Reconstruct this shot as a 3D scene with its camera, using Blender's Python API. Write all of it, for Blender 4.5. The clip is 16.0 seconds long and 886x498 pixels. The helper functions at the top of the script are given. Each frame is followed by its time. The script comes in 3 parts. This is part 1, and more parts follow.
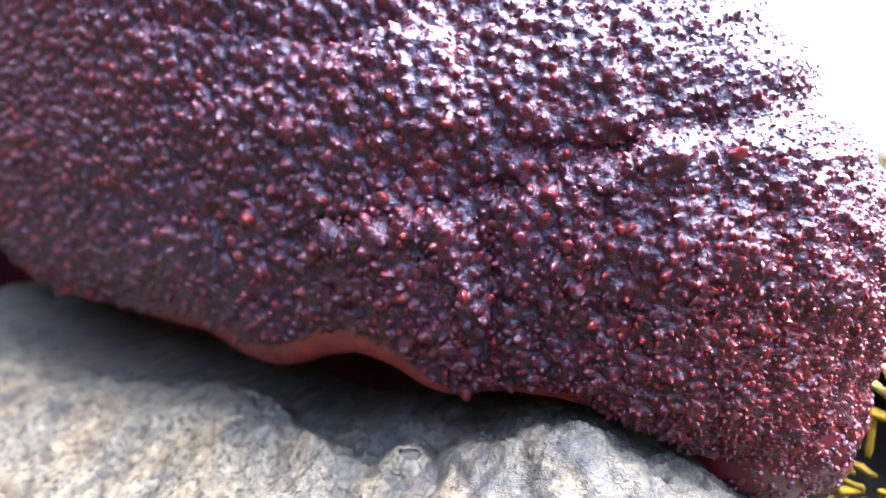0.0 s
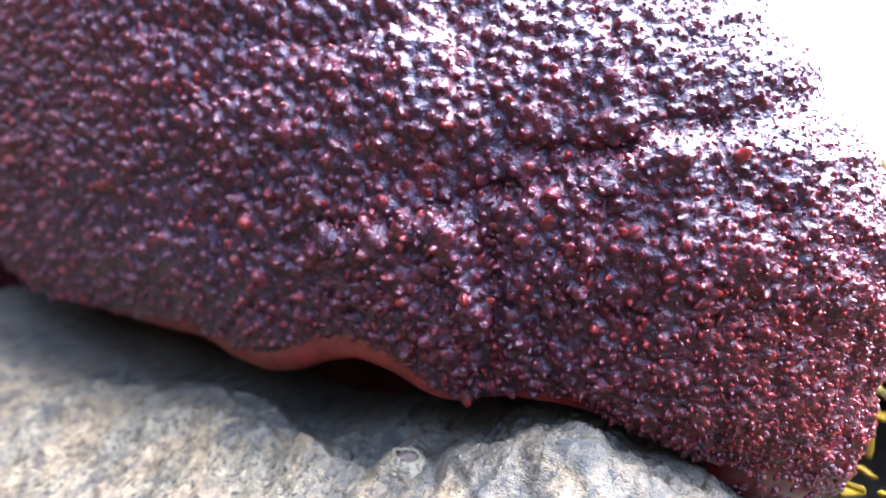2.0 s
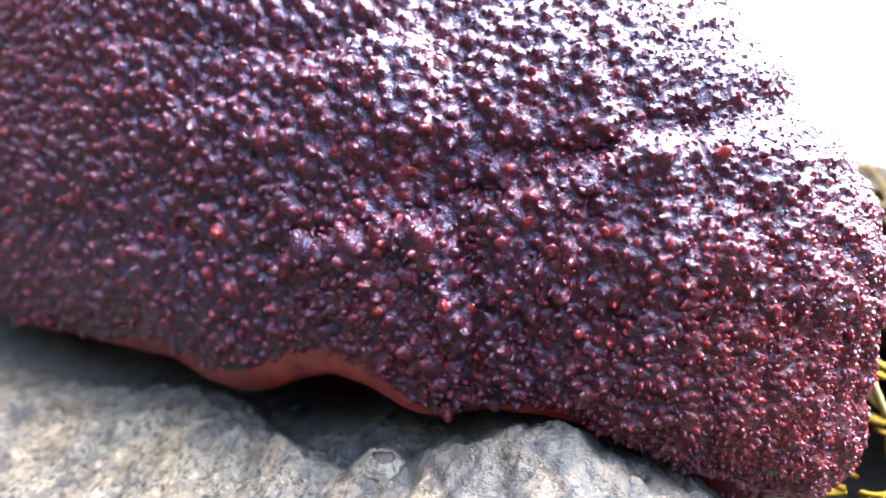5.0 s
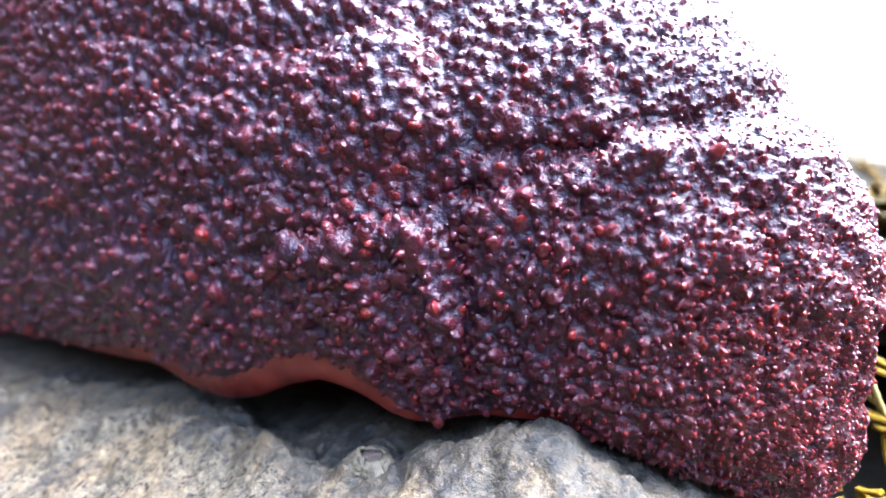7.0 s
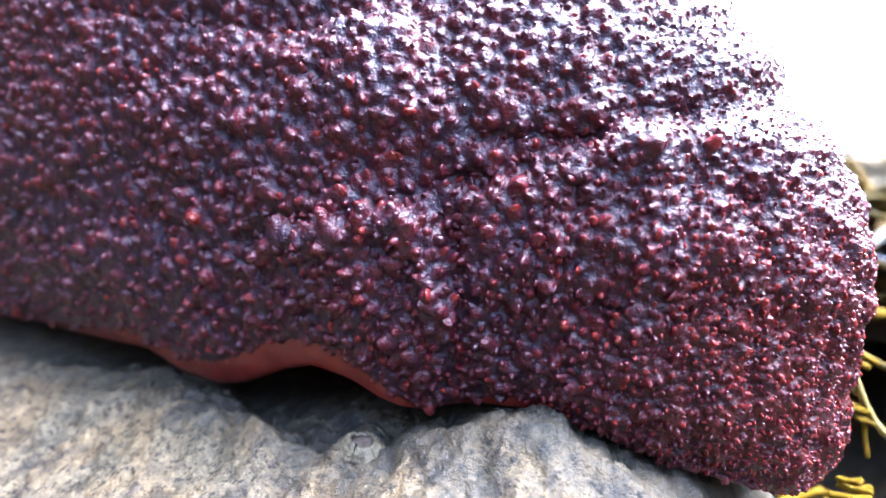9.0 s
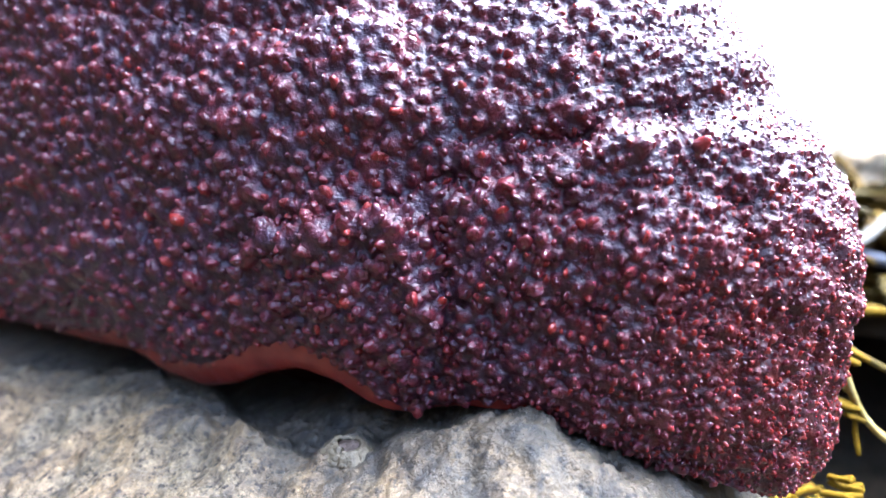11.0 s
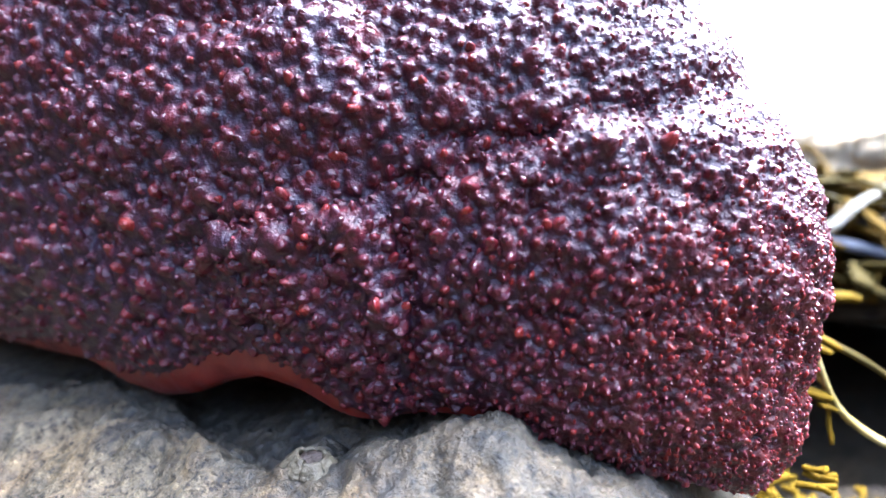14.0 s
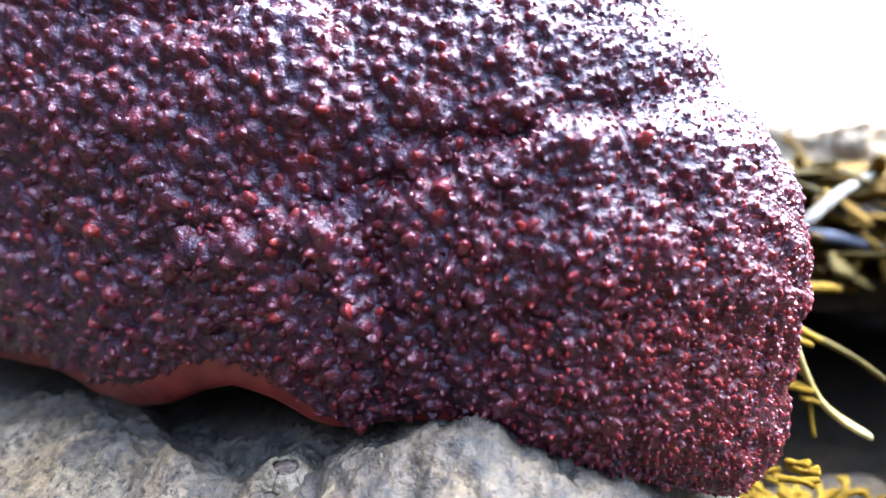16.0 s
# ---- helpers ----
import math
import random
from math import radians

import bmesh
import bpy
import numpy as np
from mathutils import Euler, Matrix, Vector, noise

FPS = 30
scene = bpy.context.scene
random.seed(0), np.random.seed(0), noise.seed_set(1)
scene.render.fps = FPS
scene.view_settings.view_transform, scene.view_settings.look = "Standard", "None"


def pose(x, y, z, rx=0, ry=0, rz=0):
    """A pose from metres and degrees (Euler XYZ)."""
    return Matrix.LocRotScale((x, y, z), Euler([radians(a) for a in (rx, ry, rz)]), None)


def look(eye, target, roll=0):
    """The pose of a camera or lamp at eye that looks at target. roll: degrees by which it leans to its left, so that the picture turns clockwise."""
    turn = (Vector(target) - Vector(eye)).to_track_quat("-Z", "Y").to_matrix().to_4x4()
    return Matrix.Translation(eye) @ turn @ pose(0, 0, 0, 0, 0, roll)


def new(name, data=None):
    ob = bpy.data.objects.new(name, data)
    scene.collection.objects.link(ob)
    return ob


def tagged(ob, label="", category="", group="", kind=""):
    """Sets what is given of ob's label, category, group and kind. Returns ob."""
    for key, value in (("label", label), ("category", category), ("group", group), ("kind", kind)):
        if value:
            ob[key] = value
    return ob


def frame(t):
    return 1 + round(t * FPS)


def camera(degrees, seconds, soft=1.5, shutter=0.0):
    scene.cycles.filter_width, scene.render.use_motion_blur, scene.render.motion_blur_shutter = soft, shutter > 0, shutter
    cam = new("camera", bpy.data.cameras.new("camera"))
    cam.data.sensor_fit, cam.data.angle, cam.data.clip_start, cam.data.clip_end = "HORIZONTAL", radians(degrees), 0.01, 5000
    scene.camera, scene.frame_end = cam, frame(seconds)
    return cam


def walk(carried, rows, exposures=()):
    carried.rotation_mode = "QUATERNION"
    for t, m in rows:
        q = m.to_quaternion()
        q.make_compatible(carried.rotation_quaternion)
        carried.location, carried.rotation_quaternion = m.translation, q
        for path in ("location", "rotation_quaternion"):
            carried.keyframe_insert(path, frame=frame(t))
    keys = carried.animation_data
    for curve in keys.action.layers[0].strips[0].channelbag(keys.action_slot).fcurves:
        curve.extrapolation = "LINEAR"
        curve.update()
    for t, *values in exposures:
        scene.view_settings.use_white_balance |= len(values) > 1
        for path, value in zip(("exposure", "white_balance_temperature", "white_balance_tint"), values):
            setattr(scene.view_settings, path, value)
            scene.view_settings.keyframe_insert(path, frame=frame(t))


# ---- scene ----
cam = camera(80.0, 16.0, soft=1.5)
cam.data.dof.use_dof = True
cam.data.dof.focus_distance = 0.090
cam.data.dof.aperture_fstop = 10.5

# seconds, eye (metres), turn (degrees)
CAMERA_ROWS = [
    (0, -0.00222, -0.00391, 0.05551, 81.895, 0.411, 2.376),
    (0.5, -0.00298, -0.00392, 0.05569, 81.901, 0.443, 2.338),
    (1, -0.00336, -0.00411, 0.05534, 81.939, 0.188, 2.451),
    (1.5, -0.00323, -0.00361, 0.05486, 82.260, 0.267, 2.121),
    (2, -0.00232, -0.00338, 0.05424, 82.487, 0.391, 2.099),
    (2.5, -0.00187, -0.00278, 0.05470, 82.300, 0.527, 1.731),
    (3, -0.00090, -0.00192, 0.05462, 82.465, 0.833, 1.370),
    (3.5, -0.00067, -0.00156, 0.05416, 82.497, 0.629, 1.161),
    (6, 0.00096, -0.00058, 0.05219, 82.865, 0.007, 1.049),
    (6.5, 0.00151, 0.00034, 0.05210, 82.835, 0.203, 0.846),
    (7, 0.00110, 0.00109, 0.05191, 82.291, 0.010, 0.658),
    (7.5, 0.00093, 0.00138, 0.05158, 81.985, -0.231, 0.514),
    (8, 0.00008, 0.00146, 0.05130, 81.567, -0.709, 0.249),
    (8.5, -0.00023, 0.00166, 0.05105, 81.284, -0.980, -0.145),
    (9, -0.00013, 0.00169, 0.05117, 81.197, -1.140, -0.549),
    (11.5, 0.00147, 0.00378, 0.05113, 81.018, -0.802, -1.464),
    (12, 0.00159, 0.00467, 0.05098, 80.859, -0.778, -1.894),
    (12.5, 0.00276, 0.00592, 0.05116, 80.876, -0.363, -2.419),
    (13, 0.00326, 0.00655, 0.05122, 80.731, -0.234, -2.922),
    (13.5, 0.00391, 0.00702, 0.05132, 80.529, -0.057, -3.224),
    (14, 0.00449, 0.00758, 0.05134, 80.458, 0.127, -3.533),
    (14.5, 0.00516, 0.00910, 0.05128, 80.229, 0.448, -4.093),
    (15, 0.00598, 0.00927, 0.05138, 80.222, 0.723, -4.554),
    (15.5, 0.00662, 0.00980, 0.05148, 80.130, 0.906, -4.806),
    (16, 0.00687, 0.01002, 0.05159, 80.071, 0.966, -5.058),
]
KELVIN, TINT = 5220.0, 11.0
walk(cam, [(t, pose(*row)) for t, *row in CAMERA_ROWS], [(0, 4.16, KELVIN, TINT), (8, 3.92, KELVIN, TINT), (16, 3.68, KELVIN, TINT)])

# ---- world and sun ----
SUN_ELEVATION, SUN_AZIMUTH = 61.0, 64.0  # azimuth: degrees to the right of straight ahead
world = bpy.data.worlds.new("world")
scene.world = world
world.use_nodes = True
wn, wl = world.node_tree.nodes, world.node_tree.links
wn.clear()
sky = wn.new("ShaderNodeTexSky")
sky.sky_type = "NISHITA"
sky.sun_disc = False
sky.sun_elevation = radians(SUN_ELEVATION)
sky.sun_rotation = radians(SUN_AZIMUTH)
sky.dust_density = 6.0
sky.air_density = 1.0
background = wn.new("ShaderNodeBackground")
background.inputs["Strength"].default_value = 0.15
world_out = wn.new("ShaderNodeOutputWorld")
wl.new(sky.outputs[0], background.inputs["Color"])
wl.new(background.outputs[0], world_out.inputs["Surface"])

sun = new("sun", bpy.data.lights.new("sun", "SUN"))
sun.data.energy = 2.2
sun.data.angle = radians(66)
sun.data.color = (0.985, 0.97, 1.0)
el, az = radians(SUN_ELEVATION), radians(SUN_AZIMUTH)
sun_way = Vector((math.sin(az) * math.cos(el), math.cos(az) * math.cos(el), math.sin(el)))
sun.matrix_world = look(sun_way * 3, (0, 0, 0))


# ---- materials ----
class Nodes:
    """A small builder for node materials."""

    def __init__(self, name):
        self.mat = bpy.data.materials.new(name)
        self.mat.use_nodes = True
        self.tree = self.mat.node_tree
        self.bsdf = self.tree.nodes["Principled BSDF"]
        self.coord = self.add("ShaderNodeTexCoord").outputs["Object"]

    def add(self, kind, **settings):
        node = self.tree.nodes.new(kind)
        for key, value in settings.items():
            node.inputs[key.replace("_", " ")].default_value = value
        return node

    def link(self, a, b):
        self.tree.links.new(a, b)

    def noise(self, scale, detail=3.0, rough=0.55, distortion=0.0):
        node = self.add("ShaderNodeTexNoise", Scale=scale, Detail=detail, Roughness=rough, Distortion=distortion)
        self.link(self.coord, node.inputs["Vector"])
        return node.outputs["Fac"]

    def cells(self, scale, feature="F1"):
        node = self.add("ShaderNodeTexVoronoi", Scale=scale)
        node.feature = feature
        self.link(self.coord, node.inputs["Vector"])
        return node

    def ramp(self, value, stops):
        node = self.add("ShaderNodeValToRGB")
        band = node.color_ramp
        while len(band.elements) < len(stops):
            band.elements.new(0.5)
        for element, (at, colour) in zip(band.elements, stops):
            element.position = at
            element.color = (*colour, 1) if len(colour) == 3 else colour
        self.link(value, node.inputs["Fac"])
        return node.outputs["Color"]

    def grey(self, value, low, high, a=0.0, b=1.0):
        node = self.add("ShaderNodeMapRange")
        for key, v in (("From Min", a), ("From Max", b), ("To Min", low), ("To Max", high)):
            node.inputs[key].default_value = v
        self.link(value, node.inputs["Value"])
        return node.outputs["Result"]

    def mix(self, factor, one, two, blend="MIX"):
        node = self.tree.nodes.new("ShaderNodeMix")
        node.data_type, node.blend_type = "RGBA", blend
        for socket, value in ((node.inputs[0], factor), (node.inputs[6], one), (node.inputs[7], two)):
            if isinstance(value, (int, float)):
                socket.default_value = value
            elif isinstance(value, tuple):
                socket.default_value = (*value, 1)
            else:
                self.link(value, socket)
        return node.outputs[2]

    def bump(self, heights):
        """heights: (value, strength, distance) from coarse to fine."""
        last = None
        for value, strength, distance in heights:
            node = self.add("ShaderNodeBump", Strength=strength, Distance=distance)
            self.link(value, node.inputs["Height"])
            if last:
                self.link(last, node.inputs["Normal"])
            last = node.outputs["Normal"]
        self.link(last, self.bsdf.inputs["Normal"])
        return last

    def set(self, **settings):
        for key, value in settings.items():
            socket = self.bsdf.inputs[key.replace("_", " ")]
            if isinstance(value, (int, float, tuple, list)):
                socket.default_value = value
            else:
                self.link(value, socket)
        return self


def skin_material():
    m = Nodes("wet_dark_skin")
    blotch = m.noise(90, 4)
    fine = m.noise(900, 4, 0.6)
    colour = m.ramp(blotch, [(0.3, (0.009, 0.006, 0.014)), (0.52, (0.020, 0.011, 0.025)), (0.72, (0.034, 0.018, 0.035))])
    red = m.ramp(m.noise(260, 3), [(0.45, (0.032, 0.011, 0.014)), (0.68, (0.075, 0.013, 0.014))])
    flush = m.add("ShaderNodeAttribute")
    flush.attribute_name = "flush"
    colour = m.mix(flush.outputs["Fac"], m.mix(0.3, colour, red), m.ramp(m.noise(300, 3), [(0.38, (0.018, 0.006, 0.007)), (0.62, (0.065, 0.010, 0.007))]))
    tip = m.add("ShaderNodeAttribute")
    tip.attribute_name = "tip"
    colour = m.mix(m.grey(tip.outputs["Fac"], 0.0, 0.95, 0.06, 0.55), colour, m.ramp(m.noise(350, 2), [(0.35, (0.046, 0.008, 0.014)), (0.65, (0.105, 0.011, 0.015))]))
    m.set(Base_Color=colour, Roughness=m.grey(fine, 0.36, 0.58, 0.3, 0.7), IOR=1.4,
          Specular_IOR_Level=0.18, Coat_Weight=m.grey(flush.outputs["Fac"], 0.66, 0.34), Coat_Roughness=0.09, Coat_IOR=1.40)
    normal = m.bump([(m.noise(460, 3), 0.75, 0.0014), (fine, 0.55, 0.0006)])
    m.set(Coat_Normal=normal)
    return m.mat


def tubercle_material(name, ripe=0.0):
    m = Nodes(name)
    tip = m.add("ShaderNodeAttribute")
    tip.attribute_name = "tip"
    island = m.add("ShaderNodeNewGeometry").outputs["Random Per Island"]
    single = m.add("ShaderNodeObjectInfo").outputs["Random"]
    mixed = m.add("ShaderNodeMath")
    mixed.operation = "ADD"
    m.link(island, mixed.inputs[0])
    m.link(single, mixed.inputs[1])
    part_of = m.add("ShaderNodeMath")
    part_of.operation = "FRACT"
    m.link(mixed.outputs[0], part_of.inputs[0])
    flush = m.add("ShaderNodeAttribute")
    flush.attribute_name = "flush"
    hue = m.add("ShaderNodeMath")
    hue.operation = "ADD"
    m.link(m.grey(part_of.outputs[0], ripe, 1.0), hue.inputs[0])
    m.link(flush.outputs["Fac"], hue.inputs[1])
    red = m.ramp(hue.outputs[0], [(0.0, (0.045, 0.009, 0.017)), (0.45, (0.070, 0.011, 0.018)),
                                      (0.86, (0.105, 0.012, 0.018)), (1.0, (0.19, 0.018, 0.014))])
    colour = m.mix(m.grey(tip.outputs["Fac"], 0.0, 1.0, 0.30, 0.60), (0.060, 0.008, 0.015), red)
    m.set(Base_Color=colour, Roughness=0.40, IOR=1.42, Specular_IOR_Level=0.12, Coat_Weight=1.0, Coat_Roughness=0.045, Coat_IOR=1.40,
          Subsurface_Weight=0.22, Subsurface_Radius=(0.0012, 0.0002, 0.0002), Subsurface_Scale=1.0)
    normal = m.bump([(m.noise(620, 3), 0.9, 0.0011), (m.noise(1900, 2), 0.6, 0.00035)])
    m.set(Coat_Normal=normal)
    return m.mat


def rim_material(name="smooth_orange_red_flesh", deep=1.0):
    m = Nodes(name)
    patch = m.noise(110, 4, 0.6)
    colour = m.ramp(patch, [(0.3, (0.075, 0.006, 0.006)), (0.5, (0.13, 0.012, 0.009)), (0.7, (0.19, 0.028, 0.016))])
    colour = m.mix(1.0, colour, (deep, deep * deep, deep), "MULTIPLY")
    m.set(Base_Color=colour, Roughness=m.grey(m.noise(500, 3), 0.3, 0.5), Subsurface_Weight=0.35,
          Subsurface_Radius=(0.002, 0.0006, 0.0004), Subsurface_Scale=1.0, Coat_Weight=0.2, Coat_Roughness=0.15, Specular_IOR_Level=0.25)
    m.bump([(m.noise(260, 3), 0.3, 0.0006), (m.noise(1400, 2), 0.2, 0.0002)])
    return m.mat


def rock_material(name, light=1.0, rough=0.0):
    m = Nodes(name)
    big = m.noise(24, 5, 0.6)
    mid = m.noise(170, 6, 0.68)
    fine = m.noise(640, 5, 0.7)
    base = m.ramp(mid, [(0.31, (0.09, 0.092, 0.10)), (0.42, (0.27, 0.265, 0.24)), (0.52, (0.46, 0.44, 0.37)), (0.66, (0.64, 0.60, 0.51))])
    warm = m.ramp(m.noise(60, 5, 0.65), [(0.42, (0.36, 0.37, 0.36)), (0.60, (0.58, 0.46, 0.31))])
    tone = m.mix(0.40, base, warm)
    grains = m.ramp(m.cells(1100).outputs["Color"], [(0.10, (0.55, 0.57, 0.60)), (0.45, (1, 1, 1)), (0.92, (1.5, 1.45, 1.3))])
    tone = m.mix(0.55, tone, grains, "MULTIPLY")
    speck = m.ramp(fine, [(0.39, (0.08, 0.09, 0.15)), (0.47, (1, 1, 1)), (0.58, (1, 1, 1)), (0.66, (1.6, 1.6, 1.5))])
    tone = m.mix(0.85, tone, speck, "MULTIPLY")
    crust = m.ramp(m.noise(95, 6, 0.7), [(0.56, (0, 0, 0)), (0.66, (1, 1, 1))])
    tone = m.mix(m.grey(crust, 0.0, 0.7), tone, (0.055, 0.062, 0.072))
    tone = m.mix(m.grey(big, 0.0, 0.55, 0.52, 0.70), tone, (0.11, 0.115, 0.065))
    pits = m.ramp(m.noise(75, 4, 0.6), [(0.55, (0, 0, 0)), (0.64, (1, 1, 1))])
    tone = m.mix(m.grey(pits, 0.0, 0.6), tone, (0.075, 0.08, 0.11))
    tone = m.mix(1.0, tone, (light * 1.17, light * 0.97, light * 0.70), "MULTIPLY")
    damp_shade = m.add("ShaderNodeAttribute")
    damp_shade.attribute_name = "damp_shade"
    wet = damp_shade.outputs["Fac"]
    # darkens the wet strip, with the shade under the animal painted in
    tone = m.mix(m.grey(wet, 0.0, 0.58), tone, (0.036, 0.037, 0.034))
    gloss = m.mix(wet, m.grey(mid, 0.38 + rough, 0.78 + rough, 0.35, 0.65), (0.34, 0.34, 0.34))
    m.set(Base_Color=tone, Roughness=gloss, IOR=1.45, Specular_IOR_Level=0.28 - rough)
    m.bump([(m.noise(230, 4, 0.6), 0.5, 0.0016), (m.noise(800, 4, 0.65), 0.85, 0.0010), (m.noise(2400, 2), 0.7, 0.0004)])
    return m.mat


def weed_material(name, dark, bright):
    m = Nodes(name)
    m.set(Base_Color=m.ramp(m.noise(70, 3), [(0.3, dark), (0.7, bright)]), Roughness=0.85, Specular_IOR_Level=0.04,
          Subsurface_Weight=0.15, Subsurface_Radius=(0.002, 0.0015, 0.0005), Subsurface_Scale=1.0)
    m.bump([(m.noise(500, 3), 0.3, 0.0005)])
    return m.mat


def shell_material(name, low, high):
    m = Nodes(name)
    ridge = m.noise(900, 3)
    m.set(Base_Color=m.ramp(m.noise(500, 4), [(0.3, low), (0.65, high)]), Roughness=0.6)
    m.bump([(ridge, 0.9, 0.0008)])
    return m.mat


SKIN, TUBERCLE, RIM = skin_material(), tubercle_material("wet_red_tubercle"), rim_material()
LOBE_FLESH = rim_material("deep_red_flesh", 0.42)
RIPE_TUBERCLE = tubercle_material("bright_red_tubercle", 0.78)
# foot colour taken near black to stand for shade in the gap
FOOT = weed_material("shade_dark_foot_flesh", (0.020, 0.005, 0.006), (0.035, 0.008, 0.009))
# the far rock is darkened beyond wet rock to paint in the hollow's shade
ROCK, FAR_ROCK = rock_material("grey_speckled_rock", 0.31), rock_material("dark_wet_shaded_rock", 0.055, 0.2)
PALE_ROCK = rock_material("pale_shore_rock", 1.25, 0.1)
BRIGHT_WEED = weed_material("yellow_rockweed", (0.040, 0.024, 0.001), (0.125, 0.076, 0.004))
BROWN_WEED = weed_material("olive_brown_rockweed", (0.032, 0.019, 0.003), (0.110, 0.066, 0.008))
OLIVE_WEED = weed_material("olive_rockweed", (0.018, 0.014, 0.004), (0.055, 0.040, 0.008))
CREAM_WEED = weed_material("pale_yellow_rockweed", (0.13, 0.085, 0.006), (0.30, 0.26, 0.12))
PALE_WEED = weed_material("bleached_rockweed", (0.13, 0.12, 0.095), (0.25, 0.24, 0.20))
SLATE_WEED = weed_material("slate_grey_rockweed", (0.030, 0.034, 0.045), (0.070, 0.075, 0.090))
BARNACLE = shell_material("chalky_barnacle_shell", (0.055, 0.044, 0.024), (0.155, 0.128, 0.078))
PLATE = shell_material("brown_barnacle_plate", (0.035, 0.022, 0.015), (0.08, 0.058, 0.042))
SHELL = shell_material("pale_shell", (0.55, 0.50, 0.42), (0.80, 0.77, 0.70))


# ---- mesh helpers ----
MM = 0.001


def mesh_from(name, verts, faces, material, smooth=True):
    me = bpy.data.meshes.new(name)
    me.from_pydata(np.asarray(verts).tolist(), [], [list(map(int, f)) for f in faces])
    me.materials.append(material)
    if smooth:
        me.polygons.foreach_set("use_smooth", np.ones(len(me.polygons), bool))
    me.update()
    return me


def hang(name, me, parent=None, label="", matrix=None):
    ob = new(name, me)
    if parent:
        ob.parent = parent
    if matrix:
        ob.matrix_basis = matrix
    return tagged(ob, label)


def grid_faces(rows, columns, wrap=False):
    i, j = np.meshgrid(np.arange(rows - 1), np.arange(columns if wrap else columns - 1), indexing="ij")
    k = (j + 1) % columns
    return np.stack([i * columns + j, i * columns + k, (i + 1) * columns + k, (i + 1) * columns + j], -1).reshape(-1, 4)


def wave_noise(p, size, seed, octaves=3):
    """Smooth noise of about -1 to 1 at the points p (n x 3), with bumps of that size."""
    out = np.zeros(len(p))
    shift = Vector((seed * 7.3, seed * 3.1, seed * 5.7))
    for k, q in enumerate(p):
        out[k] = noise.fractal(Vector(q) / size + shift, 1.0, 2.0, octaves)
    return out


def smooth_table(pairs, spread):
    """A smooth function through about the given (place, value) pairs, in millimetres."""
    x, y = np.array(sorted(pairs), float).T
    fine = np.arange(x[0] - 60, x[-1] + 60, 0.5)
    raw = np.interp(fine, x, y)
    span = int(4 * spread)
    kernel = np.exp(-0.5 * (np.arange(-span, span + 1) * 0.5 / spread) ** 2)
    soft = np.convolve(np.pad(raw, span, mode="edge"), kernel / kernel.sum(), "valid")
    return lambda q: np.interp(q, fine, soft)


# ---- the animal's form ----
# A long loaf: a spine that runs from its blunt end (CAP) away to the far end, and a ring round it.
# Along the ring, q is the way in mm from the blunt end's start: positive along the flank, negative round the end.
CAP = np.array([39.0, 131.0])
ALONG, ACROSS = np.array([-0.92, 0.3919]), np.array([0.3919, 0.92])
TURN = 48.0  # mm of q for one radian of the end
SPINE = 310.0

margin_height = smooth_table([(340, 20), (285, 16), (258, 9), (235, -1), (205, -4), (177, -2.5), (147, -0.8), (125, 1), (106, 2.6), (92, -0.6), (79, -0.8), (70, 1.8),
                              (59, 7.2), (50, 10.2), (40, 9.3), (33, 6.3), (26, 5.2), (21, 7.0), (14, 9.2), (4, 10.2), (-1, 9.6), (-6, 8.4),
                              (-11, 6.6), (-19, 3.2), (-24, 1.4), (-32, -1.2), (-43, -5.8), (-64, -11), (-90, -13), (-150, 0)], 1.6)
margin_reach = smooth_table([(340, 6), (260, 12), (170, 24), (100, 37), (40, 46), (0, 46), (-20, 46), (-45, 47), (-64, 47), (-100, 45), (-150, 44)], 6.0)
tuck = smooth_table([(200, 18), (120, 17), (60, 9), (30, 6), (0, 5), (-20, 6), (-45, 6.5), (-64, 6.5), (-100, 7)], 5.0)
belly_height = smooth_table([(240, 46), (160, 46), (120, 42), (80, 36), (40, 32), (0, 29), (-30, 23), (-60, 21), (-150, 22)], 8.0)
crest_height = smooth_table([(340, 150), (170, 155), (100, 146), (60, 128), (30, 114), (-10, 107), (-40, 104), (-150, 104)], 10.0)
roundness = smooth_table([(120, 0.75), (60, 0.95), (25, 1.2), (-20, 1.4), (-45, 1.5), (-150, 1.5)], 8.0)
rim_width = smooth_table([(340, 0.5), (175, 1.0), (145, 5.0), (118, 7.5), (97, 8.5), (82, 8.0), (75, 7.2), (62, 8.4), (50, 7.6), (42, 6.8), (33, 4.6), (26, 1.2),
                          (18, 0.8), (8, 2.6), (2, 2.4), (-5, 0.6), (-14, 0.3), (-30, 0.4), (-100, 0.6)], 2.0)


def outward(q):
    turn = np.clip(-q / TURN, 0, math.pi)
    return np.cos(turn)[:, None] * -ACROSS + np.sin(turn)[:, None] * -ALONG


def spine_at(q):
    back = np.clip(-q - math.pi * TURN, 0, None)
    along = np.clip(np.where(q > 0, q, back), 0, SPINE)
    return CAP + along[:, None] * ALONG


